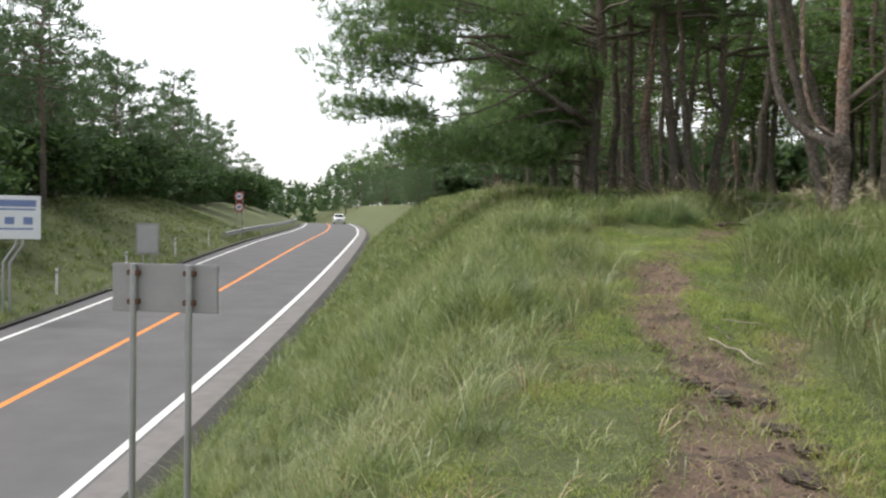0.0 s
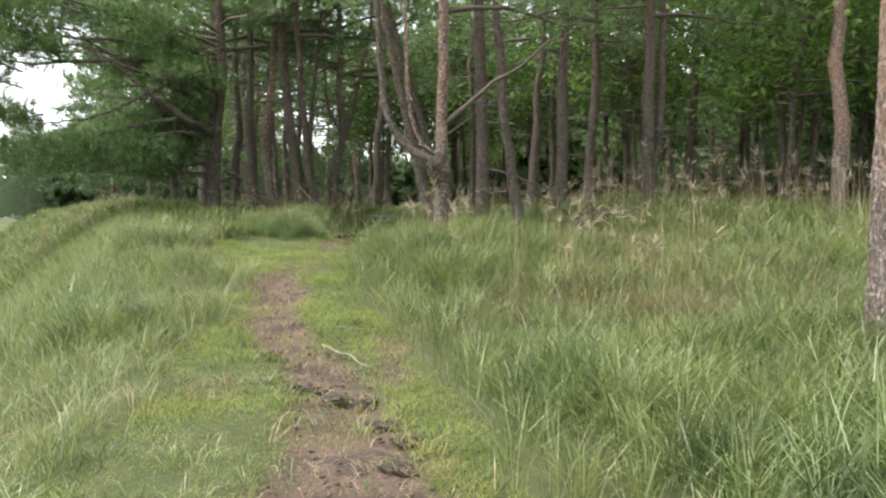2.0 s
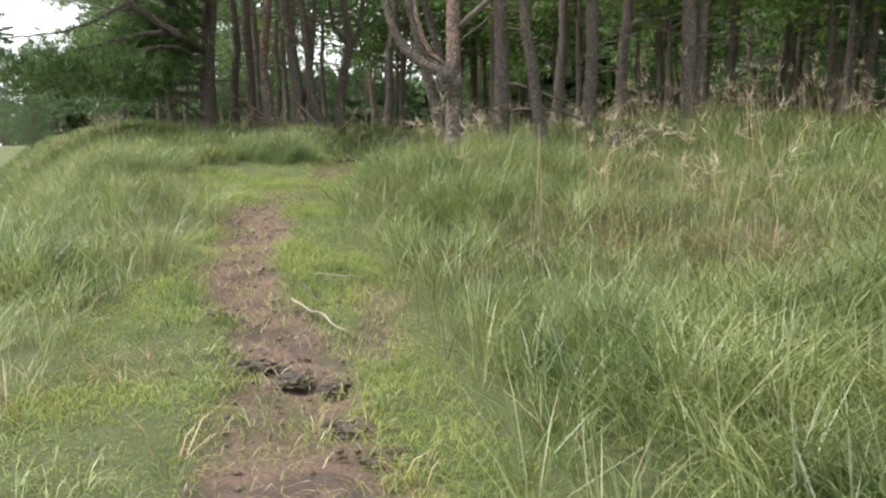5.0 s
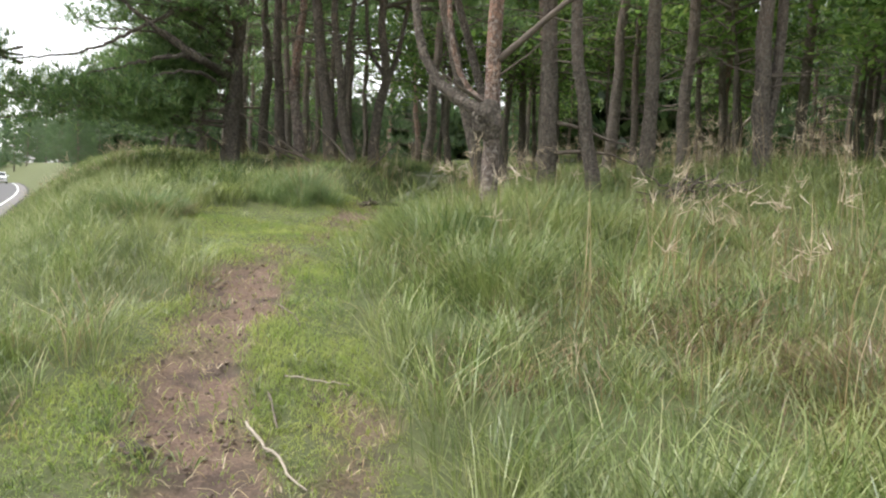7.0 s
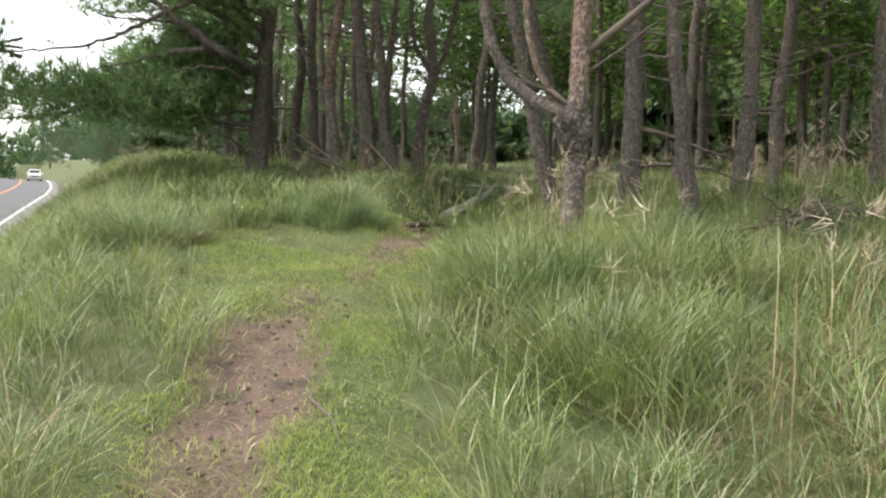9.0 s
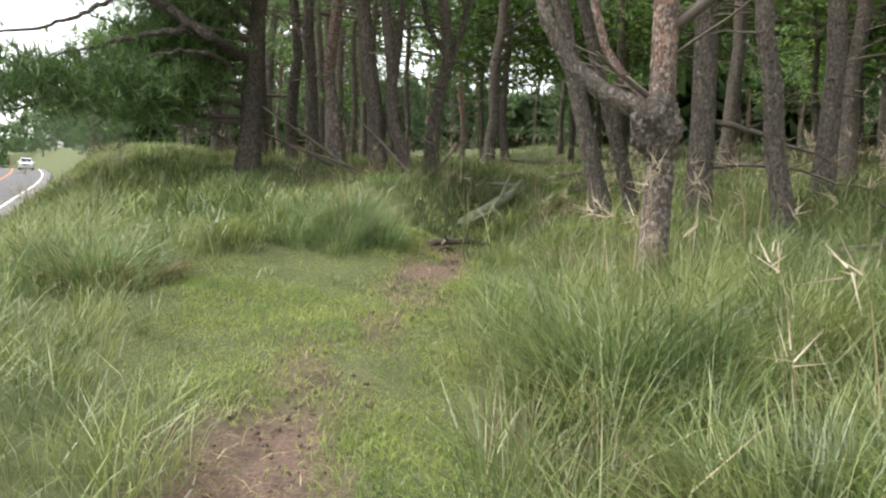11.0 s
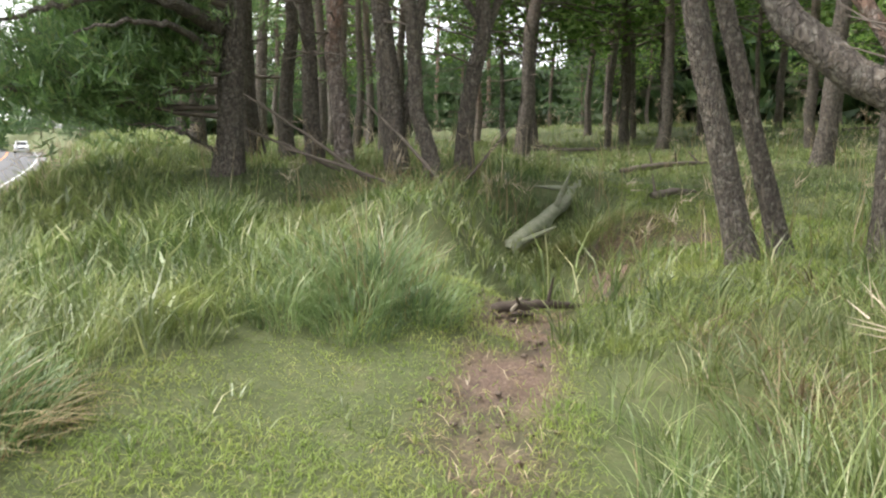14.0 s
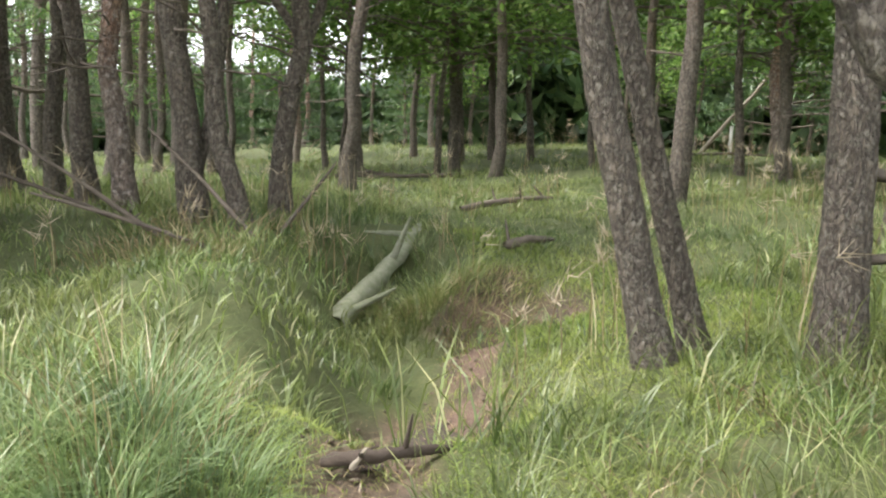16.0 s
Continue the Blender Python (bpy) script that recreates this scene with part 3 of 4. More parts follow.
for points, r0 in (([(3.05, 19.0, 3.45), (2.57, 18.0, 3.57), (2.21, 18.0, 3.81), (1.81, 18.0, 4.04), (1.29, 18.0, 4.45), (.5, 18.0, 4.9)], .08),
                   ([(3.03, 19.0, 3.55), (2.27, 18.0, 3.62), (1.72, 18.0, 3.49), (1.37, 18.0, 3.37), (.82, 18.0, 3.2)], .055),
                   ([(3.0, 19.0, 4.6), (2.21, 18.0, 4.36), (1.7, 18.0, 4.05), (1.21, 18.0, 3.75), (.8, 18.0, 3.56), (.08, 18.0, 3.4), (-.57, 18.0, 3.34)], .045),
                   ([(3.0, 19.0, 4.9), (1.2, 18.3, 4.75), (-.3, 18.0, 4.45), (-1.2, 18.0, 4.5)], .05),
                   ([(3.0, 19.0, 5.2), (1.4, 18.3, 5.1), (-.3, 18.0, 5.0), (-1.4, 18.0, 5.15)], .05),
                   ([(3.05, 19.0, 3.2), (2.6, 18.0, 3.35), (2.2, 17.7, 3.32), (1.8, 17.6, 3.2)], .045),
                   ([(3.05, 19.0, 2.15), (2.6, 18.3, 2.4), (2.2, 18.0, 2.45)], .025)):
    w = np.array(points) - np.array(spreading.location)
    t = np.linspace(0, len(w) - 1, 5 * len(w))
    q = np.stack([np.interp(t, np.arange(len(w)), w[:, k]) for k in range(3)], -1) + rs.normal(0, .012, (len(t), 3))
    part("limb", mesh_of("limb", *tube(q, r0 * (1 - .8 * t / t[-1]), 9, .08), BARK, True), spreading, "long bare dark limb")
tip_points, tip_dirs, tip_stems = [], [], []
for height_, az_, long_ in ((3.42, 176, 2.3), (3.3, 190, 1.9), (3.55, 165, 2.0), (4.3, 178, 2.2), (4.5, 192, 2.5), (4.75, 170, 2.4), (5.0, 184, 2.7), (5.25, 176, 2.5), (4.0, 186, 1.9), (4.6, 200, 2.2), (4.9, 165, 2.4), (5.5, 180, 3.0), (5.8, 190, 3.0), (5.15, 170, 2.8)):
    tip_stems += bough(np.array((-.1 if height_ < 4 else -.45 if height_ < 4.5 else .5, 18.0, height_)) - np.array(spreading.location), radians(az_), long_, .12, .1, .02, rs, tip_points, tip_dirs, .05, 18, True, .34, .07)
part("branch", mesh_of("branch", *gather(tip_stems), TWIG, True), spreading)
part("crown", mesh_of("crown", *tufts(np.concatenate(tip_points), np.concatenate(tip_dirs), rs, 9, .18, .021), NEEDLE), spreading, "dark green bunched pine needles")
pine(3.78, 21.7, .27, 8.5, (.0, .0), (-.08, 0), 3.0, 28, 2.3, 33, None, 5, "dark pine on the grassy knoll",
     ((2.0, 160, 2.8, .1, .12, .04, True), (2.6, 185, 3.0, .2, .15, .04, True), (3.2, 170, 3.0, .3, .2, .04, True), (1.6, 175, 2.6, .0, .1, .04, True), (4.2, 180, 4.4, .35, .2, .04, True)), count=8)
pine(4.25, 19.8, .20, 8.5, (-.04, .0), (.1, 0), 3.4, 18, 1.8, 34, None, 8)
pine(4.5, 19.4, .20, 8, (.03, .0), (-.06, 0), 3.6, 16, 1.8, 35, BARK_RED, 6, "reddish dead-limbed pine in a close clump")
pine(4.98, 18.9, .25, 8, (-.06, .0), (-.14, 0), 3.6, 18, 2.0, 36, None, 7, "crooked pine in a close clump", (), ((.3, .10, .03, 6, .13), (.9, -.06, .04, 5, .09)))
pine(5.38, 18.6, .18, 7.5, (-.11, .0), (-.24, 0), 3.6, 14, 1.8, 37, None, 6, "thin crooked pine in a close clump")
pine(4.08, 21.2, .2, 8, (-.02, .0), (-.05, 0), 3.6, 14, 1.8, 38, None, 7)
pine(5.85, 19.2, .21, 7.5, (.03, .0), (.06, 0), 2.8, 20, 2.0, 39, None, 8, "small pine forking into many limbs", (), ((1.5, .14, .05, 4.5, .11), (1.7, -.15, .0, 4, .09)))
pine(8.4, 23.7, .25, 9.5, (.03, .0), (.1, 0), 3.6, 22, 2.2, 40, None, 5, "lone pine leaning gently in the woodland")
pine(3.0, 24.2, .24, 8, (.0, .0), (0, 0), 1.6, 34, 2.1, 41, None, 3, "", ((2.0, 180, 2.3, .15, .12, .04, True), (1.5, 170, 2.2, .0, .08, .04, True)), count=8)

# woodland behind, from a few grown pines
def wood(kinds, places, group):
    for n_, (x, y, turn, size) in enumerate(places):
        src = kinds[n_ % len(kinds)]
        copy_thing(src, pose(x, y, float(land(x, y)) - .05, 0, 0, turn) @ Matrix.Scale(size, 4))["group"] = group


def scatter(n, x0, x1, y0, y1, apart, seed, keep=lambda x, y: True, size=(.85, 1.2)):
    r = np.random.RandomState(seed)
    got = []
    for _ in range(n * 40):
        x, y = r.uniform(x0, x1), r.uniform(y0, y1)
        if len(got) < n and keep(x, y) and all((x - a) ** 2 + (y - b) ** 2 > apart ** 2 for a, b, _t, _s in got):
            got.append((x, y, r.uniform(0, 360), r.uniform(*size)))
    return got


FAR = dict(single=False, twigs=6, count=5, needle=.28, width=.065, every=.16)
LOW = dict(single=False, twigs=7, count=5, needle=.36, width=.076, every=.17, tint=NEEDLE_FAR)
tall = [pine(12.5, 26, .24, 11, (.01, 0), (.05, 0), 3.8, 25, 2.3, 51, None, 9, **FAR),
        pine(7.0, 28, .20, 10, (-.02, 0), (-.05, .05), 3.4, 23, 2.1, 52, None, 9, **FAR),
        pine(16, 22, .26, 11, (.03, 0), (-.1, 0), 4.2, 24, 2.4, 53, BARK_RED, 6, "pine with reddish bark in the wood", **FAR)]
woodland = [tall[0], tall[1], tall[0], tall[1], tall[2]]
wood(woodland, scatter(62, 3.5, 46, 20, 64, 1.8, 5, lambda x, y: not (15 < x < 24 and 21 < y < 30) and x > 3 + .02 * y and not (6.5 < x < 11 and y < 26) and abs(x - 8.4 - (y - 10) * .8) > 1.2 or y > 40), "pines of the wood")
wood(woodland, [(5.3, 26.5, 30, .85), (6.8, 30.5, 140, .95), (8.1, 35.0, 70, 1.0), (4.6, 36.0, 250, .9)], "pines of the wood")
wood(woodland, scatter(34, 14.5, 40, 2, 26, 2.2, 6), "pines of the wood")
road_side = [pine(9.5, 47.5, .28, 8.5, (-.03, 0), (0, 0), .7, 40, 3.0, 54, None, 0, "low-boughed pine above the road bank", **LOW),
             pine(3.2, 53.0, .30, 10, (-.02, 0), (0, 0), .8, 42, 3.1, 55, None, 0, "low-boughed pine above the road bank", **LOW)]
wood(road_side, scatter(7, -4, 12, 50, 95, 4.2, 8, lambda x, y: x > 1.8 - .035 * (y - 9)), "pines above the road bank")
wood(road_side, scatter(9, -12, 0, 48, 92, 4.0, 8, lambda x, y: 4.2 < x - road_x(y) < 12, (.28, .4)), "low young pines above the road bank")
wood(road_side, scatter(14, -30, 8, 88, 210, 5.5, 18, lambda x, y: 3.6 < x - road_x(y) < 13), "pines above the road bank")
wood(road_side, scatter(46, -95, -14, 26, 235, 4.4, 9, lambda x, y: 16.0 < road_x(y) - x < 36, (1.0, 1.35)), "pines across the road")
wood(road_side, scatter(9, -44, -19, 36, 80, 4.0, 29, lambda x, y: 13.5 < road_x(y) - x < 30, (.95, 1.15)), "pines across the road")
umbrella = pine(-20.5, 45, .34, 11.5, (.01, 0), (.1, 0), 5.2, 26, 3.6, 56, None, 5, "tall flat-topped pine across the road", flat=.1, **LOW)
wood([umbrella], [(-25.5, 43, 80, 1.1), (-27.5, 50, 200, 1.0), (-23, 52, 300, 1.05)], "tall pines across the road")
shrubs = [broadleaf(10.6, 29.5, 6.6, 2.5, 61, .09, 4600, "bright green bushy young tree in the wood", .36, "young_tree"),
          broadleaf(14.5, 25.5, 5.8, 2.2, 62, .09, 4000, "green leafy sapling in the wood", .42, "young_tree"),
          broadleaf(-18.5, 33, 3.6, 2.5, 63, .2, 2200, "dense dark green roadside shrub", .05, "shrub", LEAF_DARK)]
wood(shrubs[:2], [(14.4, 14.2, 40, 1.15), (16.6, 16.2, 130, 1.3), (13.6, 18.6, 250, 1.1), (12.6, 28.6, 75, 1.25), (15.6, 22.6, 200, 1.2), (11.6, 33, 20, 1.3), (15.8, 29.5, 160, 1.3)], "young trees in the wood")
wood(shrubs[:2], scatter(8, 9, 46, 30, 56, 4.5, 10, size=(.8, 1.3)), "young trees in the wood")
wood(shrubs[:2], scatter(11, 17, 38, 2, 25, 3.4, 12, size=(.9, 1.5)), "young trees in the wood")
wood(road_side, scatter(9, 12, 48, 38, 66, 5, 13, size=(.35, .65)), "young pines in the wood")
wood(road_side, scatter(16, 20, 46, 4, 34, 4.2, 14, size=(.7, 1.25)), "young pines in the wood")
wood(shrubs[2:], scatter(34, -80, -14, 18, 190, 3.0, 11, lambda x, y: 14.0 < road_x(y) - x < 20, (.8, 1.5)), "roadside shrubs")


def far_woods(n, near, far, from_, to, seed, size, tall_):
    """A wooded skyline that closes the view, one mass of leaf clumps."""
    r = np.random.RandomState(seed)
    a, d = r.uniform(radians(from_), radians(to), n), r.uniform(near, far, n)
    x, y = np.sin(a) * d, np.cos(a) * d
    top = tall_ * (.55 + .4 * vnoise(x, y, 14, 41) + .25 * vnoise(x, y, 5, 42))
    z = land(x, y) + top * r.uniform(0, 1, n) ** .8
    dirs = r.normal(0, .4, (n, 3)) + [0, 0, .8]
    v, f = tufts(np.stack([x, y, z], -1), dirs, r, 5, size, size * .45)
    tagged(new("far_woods", mesh_of("far_woods", v, f, NEEDLE_FAR)), "distant dark green wooded skyline", "woods", kind="stuff")


far_woods(9000, 235, 300, -75, 75, 91, 2.4, 12)
far_woods(6000, 66, 84, -1, 25, 92, 1.1, 4.5)
far_woods(22000, 54, 84, 24, 100, 94, 1.3, 8.5)

# ---- grass ----
def blades(x, y, h, w, lean, az, r, segs=3):
    """Curved blades of two or three segments, an island each."""
    n = len(x)
    z = land(x, y) - .015
    t = np.array([0, .38, .74, 1.0]) if segs == 3 else np.array([0, .55, 1.0])
    out = lean[:, None] * h[:, None] * (t ** 1.9)[None]
    zz = h[:, None] * (t[None] - .32 * np.clip(lean, 0, 1.6)[:, None] * (t ** 2.2)[None])
    cx, cy = x[:, None] + np.cos(az)[:, None] * out, y[:, None] + np.sin(az)[:, None] * out
    f = az + r.uniform(.6, 2.5, n)
    wx, wy = np.cos(f) * w * .5, np.sin(f) * w * .5
    taper = np.array([.8, 1.0, .6])
    m = 2 * segs + 1
    v = np.empty((n, m, 3), np.float32)
    for k in range(segs):
        v[:, 2 * k, 0], v[:, 2 * k + 1, 0] = cx[:, k] - wx * taper[k], cx[:, k] + wx * taper[k]
        v[:, 2 * k, 1], v[:, 2 * k + 1, 1] = cy[:, k] - wy * taper[k], cy[:, k] + wy * taper[k]
        v[:, 2 * k, 2] = v[:, 2 * k + 1, 2] = z + zz[:, k]
    v[:, m - 1, 0], v[:, m - 1, 1], v[:, m - 1, 2] = cx[:, segs], cy[:, segs], z + zz[:, segs]
    tri = np.array([[0, 1, 3], [0, 3, 2], [2, 3, 5], [2, 5, 4], [4, 5, 6]] if segs == 3 else [[0, 1, 3], [0, 3, 2], [2, 3, 4]])
    return v.reshape(-1, 3), (np.arange(n)[:, None, None] * m + tri[None]).reshape(-1, 3)


def sward(name, n, box, keep, high, wide, lean, material, label, seed, clump=0, spread=.1, segs=2):
    """Grass over a stretch of ground. keep(x, y): its share of the full thickness; high(x, y): its height."""
    r = np.random.RandomState(seed)
    x0, x1, y0, y1 = box
    if clump:
        m = n // clump
        cx, cy = r.uniform(x0, x1, m), r.uniform(y0, y1, m)
        ok = r.uniform(0, 1, m) < keep(cx, cy)
        cx, cy = cx[ok], cy[ok]
        ch = high(cx, cy) * r.uniform(.7, 1.25, len(cx))
        x, y, hh = np.repeat(cx, clump), np.repeat(cy, clump), np.repeat(ch, clump)
        a, d = r.uniform(0, 6.283, len(x)), np.abs(r.normal(0, 1, len(x)))
        x, y = x + np.cos(a) * d * spread, y + np.sin(a) * d * spread
        az = a + r.normal(0, .6, len(x))
    else:
        x, y = r.uniform(x0, x1, n), r.uniform(y0, y1, n)
        ok = r.uniform(0, 1, n) < keep(x, y)
        x, y = x[ok], y[ok]
        hh, az = high(x, y), r.uniform(0, 6.283, len(x))
    h = hh * r.uniform(.55, 1.2, len(x))
    ln = r.uniform(*lean, len(x))
    v, f = blades(x, y, h, wide * r.uniform(.7, 1.3, len(x)), ln, az, r, segs)
    return tagged(new(name, mesh_of(name, v, f, material)), label, "grass", kind="stuff")


def side(x, y):
    return x - path_x(y)


def bank_side(x, y):
    return x - road_x(y)


def lawn(x, y):
    """The mown-looking turf: the path's borders and the flat place ahead of the hollow."""
    d = side(x, y)
    wide_left = np.interp(y, [4.5, 6.5, 8, 10.4, 11.4, 12.9, 14.2, 15.2, 18], [1.6, 1.0, .38, .5, 1.2, 2.3, 1.6, .5, .2]) + .5 * (vnoise(x, y, .9, 21) - .5)
    wide_right = np.interp(y, [0, 4, 5.4, 7, 9, 10.5, 12.9, 14.7], [.7, .75, .85, 1.05, 1.0, 1.05, .45, .25]) + .35 * (vnoise(x, y, .8, 22) - .5)
    return step(.12, -.12, np.maximum(-d - wide_left, d - wide_right))


def tall_keep(x, y):
    return (1 - lawn(x, y)) * step(1.3, 1.5, bank_side(x, y)) * (1 - step(13.2, 14.6, y) * step(-.4, .5, side(x, y)))


def tall_high(x, y):
    d = side(x, y)
    right = .24 + .46 * vnoise(x, y, 1.1, 23) ** 1.5
    left = .16 + .42 * vnoise(x, y, 1.1, 24) ** 1.4
    return np.where(d > 0, right, left) * (1 - .35 * step(14, 17, y))


sward("short_grass", 230000, (-.2, 5.2, 1.4, 16.5), lambda x, y: lawn(x, y) * (1 - .93 * worn(x, y)), lambda x, y: .035 + .06 * vnoise(x, y, .6, 25) ** 2, .005, (.4, 1.5), TURF,
      "short trodden yellow-green grass beside the path", 71)
sward("tall_grass", 106000, (-4.5, 8.5, .8, 15), tall_keep, tall_high, .0055, (.3, 1.4), TALL, "tall uncut green grass in thick clumps", 72, 16, .075, 3)
sward("tall_grass", 52000, (-3, 8, 13.6, 26), lambda x, y: tall_keep(x, y) * step(-.3, .5, 1.6 - side(x, y)), tall_high, .010, (.3, 1.3), TALL, "tall uncut green grass on the knoll", 73, 12, .09)
sward("woodland_grass", 60000, (3.2, 14, 13.2, 24), lambda x, y: step(-.4, .3, side(x, y)) * (1 - .95 * worn(x, y)) * (.45 + .55 * step(.3, .6, vnoise(x, y, 1.6, 26))),
      lambda x, y: .07 + .20 * vnoise(x, y, 1.2, 27) ** 1.5, .008, (.4, 1.5), TALL, "uneven green grass on the woodland floor", 79, 10, .1)
sward("woodland_grass", 36000, (1, 26, 20, 44), lambda x, y: .4 + .6 * step(.35, .6, vnoise(x, y, 1.8, 26)),
      lambda x, y: .12 + .2 * vnoise(x, y, 1.4, 27), .016, (.3, 1.3), TALL, "uneven green grass on the woodland floor", 74, 9, .12)
sward("woodland_grass", 30000, (8, 24, 3, 16), lambda x, y: np.ones_like(x), lambda x, y: .3 + .35 * vnoise(x, y, 1.6, 28), .014, (.3, 1.1), TALL, "long rough grass at the wood's edge", 75, 10, .1)
sward("bank_grass", 36000, (-5.5, 2.5, 14, 60), lambda x, y: step(1.3, 1.5, bank_side(x, y)) * step(9, 7, bank_side(x, y)), lambda x, y: .2 + .25 * vnoise(x, y, 1.5, 29), .022, (.3, 1.2), TALL,
      "long grass on the road bank", 76, 10, .14)
sward("verge_grass", 42000, (-32, -12, 14, 70), lambda x, y: step(7.3, 7.6, -bank_side(x, y)) * step(20, 17, -bank_side(x, y)), lambda x, y: .18 + .25 * vnoise(x, y, 2, 30), .04, (.3, 1.2), TALL,
      "rough grass on the verge across the road", 77, 9, .2)
sward("dead_grass", 10000, (-2, 8, 2, 17), lambda x, y: tall_keep(x, y) * step(.45, .75, vnoise(x, y, 1.2, 31)) * (1 - .8 * step(9.5, 11, y)), lambda x, y: tall_high(x, y), .005, (.5, 1.6), STRAW, "pale dead grass among the green", 78, 7, .06, 3)
sward("rough_tufts", 42000, (-1.8, 5.2, 1.2, 16.8), lambda x, y: lawn(x, y) * (1 - .9 * worn(x, y)) * step(.38, .62, vnoise(x, y, .55, 33)) * (1 - .6 * step(10.5, 12, y)),
      lambda x, y: .06 + .11 * vnoise(x, y, .7, 34), .006, (.4, 1.6), TALL, "rough low tufts in the trodden grass", 93, 12, .05)
sward("dead_grass", 16000, (3.0, 7.4, 4.6, 13.6), lambda x, y: tall_keep(x, y) * step(.8, 1.4, side(x, y)) * step(.35, .6, vnoise(x, y, .9, 46)), lambda x, y: .16 + .2 * vnoise(x, y, .9, 47), .006, (.6, 1.8), DEAD_BROWN,
      "brown dead grass under the tall green blades", 114, 10, .08)
sward("seeding_grass", 15000, (-2.4, 1.6, 4.8, 16.5), lambda x, y: tall_keep(x, y) * step(2.6, 3.4, bank_side(x, y)) * step(.35, .6, vnoise(x, y, 1.0, 48)), lambda x, y: .30 + .24 * vnoise(x, y, .9, 49), .0045, (.3, 1.4), PALE_GRASS,
      "pale seeding grass along the crest of the bank", 115, 9, .07, 3)
sward("tall_grass", 5200, (3.8, 6.2, 9.8, 11.6), lambda x, y: step(.9, 1.3, side(x, y)), lambda x, y: .44 + .16 * vnoise(x, y, .7, 50), .006, (.25, 1.2), TALL, "tall green grass before the forked pine", 116, 12, .08, 3)
sward("hollow_grass", 52000, (3.6, 8.2, 13.4, 19), lambda x, y: step(.2, .6, side(x, y) + .6 * step(14, 15, y)) * (1 - .92 * worn(x, y)), lambda x, y: .04 + .07 * vnoise(x, y, .6, 35), .006, (.4, 1.5), TURF,
      "short mossy grass in the hollow", 94)
sward("path_litter", 26000, (.6, 6.4, 2.4, 16.5), lambda x, y: step(.05, .4, worn(x, y)) * .5 + .04 * lawn(x, y), lambda x, y: .05 + .03 * vnoise(x, y, .3, 32), .005, (1.4, 2.6), STRAW,
      "dry straw and needles littering the trodden soil", 80)


def tussock(x, y, radius, high, n, material, label, seed, wide=.007, lean=(.3, 1.1)):
    r = np.random.RandomState(seed)
    a, d = r.uniform(0, 6.283, n), radius * np.sqrt(r.uniform(0, 1, n))
    px, py = x + np.cos(a) * d, y + np.sin(a) * d
    v, f = blades(px, py, high * r.uniform(.5, 1.15, n) * (1 - .62 * (d / radius) ** 2), np.full(n, wide) * r.uniform(.7, 1.3, n), r.uniform(*lean, n), a + r.normal(0, .5, n), r)
    return tagged(new("grass_tussock", mesh_of("grass_tussock", v, f, material)), label, "grass", kind="stuff")


for k, (dx, dy, rad, high) in enumerate([(0, 0, .30, .60), (-.34, .10, .26, .50), (.26, -.22, .22, .44), (-.16, -.32, .24, .40), (.14, .30, .26, .52), (-.5, -.14, .2, .34)]):
    tussock(3.66 + dx, 14.2 + dy, rad, high, 330, BLUE, "arching blue-green tussock at the edge of the lawn", 120 + k, .0055, (.35, 1.6))
tussock(3.7, 14.3, .45, .74, 130, STRAW, "pale seed stems in the tussock", 90, .004, (.2, .9))
tussock(1.7, 13.0, .5, .40, 500, STRAW, "collapsed half-dead tussock", 82, lean=(.8, 1.8))
tussock(1.6, 13.1, .6, .45, 1500, BLUE, "green tussock on the bank's crest", 83)
tussock(2.85, 16.6, .5, .5, 1300, TALL, "green tussock before the pines", 84)
tussock(5.05, 5.9, .6, .42, 1000, DEAD_BROWN, "brown dead tussock in the tall grass", 85, .006, (.5, 1.6))
tussock(4.2, 10.1, .6, .62, 1500, BLUE, "tall arching tussock beside the path", 86)
tussock(4.0, 8.6, .6, .55, 1300, TALL, "tall green tussock beside the path", 87)
tussock(.4, 8.0, .6, .45, 1300, TALL, "green tussock on the slope", 88)
tussock(3.3, 5.0, .6, .42, 1300, TALL, "bright green tussock beside the path", 89)


# ---- dry reeds, sticks and logs ----
def reeds(n, box, high, seed, label, keep=lambda x, y: np.ones_like(x)):
    """Dry upright reed stems, some with a drooping plume."""
    r = np.random.RandomState(seed)
    x0, x1, y0, y1 = box
    cx, cy = r.uniform(x0, x1, n), r.uniform(y0, y1, n)
    ok = r.uniform(0, 1, n) < keep(cx, cy)
    cx, cy = np.repeat(cx[ok], 5), np.repeat(cy[ok], 5)
    m = len(cx)
    cx, cy = cx + r.normal(0, .09, m), cy + r.normal(0, .09, m)
    h, lean, az = high * r.uniform(.5, 1.15, m), r.uniform(.05, .45, m), r.uniform(0, 6.283, m)
    v, f = blades(cx, cy, h, np.full(m, .007), lean, az, r)
    ob = tagged(new("dry_reeds", mesh_of("dry_reeds", v, f, STRAW)), label, "reeds", kind="stuff")
    pick = r.uniform(0, 1, m) < .4
    tip = v.reshape(-1, 7, 3)[pick, 6]
    d = np.stack([np.cos(az[pick]), np.sin(az[pick]), np.full(pick.sum(), .9)], -1)
    pv, pf = tufts(tip - [0, 0, .08], d, r, 9, .17, .008)
    part("plumes", mesh_of("plumes", pv, pf, PLUME), ob, "pale drooping seed plumes")["kind"] = "stuff"
    return ob


reeds(90, (5.5, 15, 11, 22), .7, 101, "dry tan reeds among the pines")
reeds(60, (7, 16, 4.5, 12), 1.1, 102, "tall dry plumed reeds at the wood's edge")
reeds(22, (2.2, 6.5, 17.5, 23), .6, 103, "dry reeds at the feet of the pines")
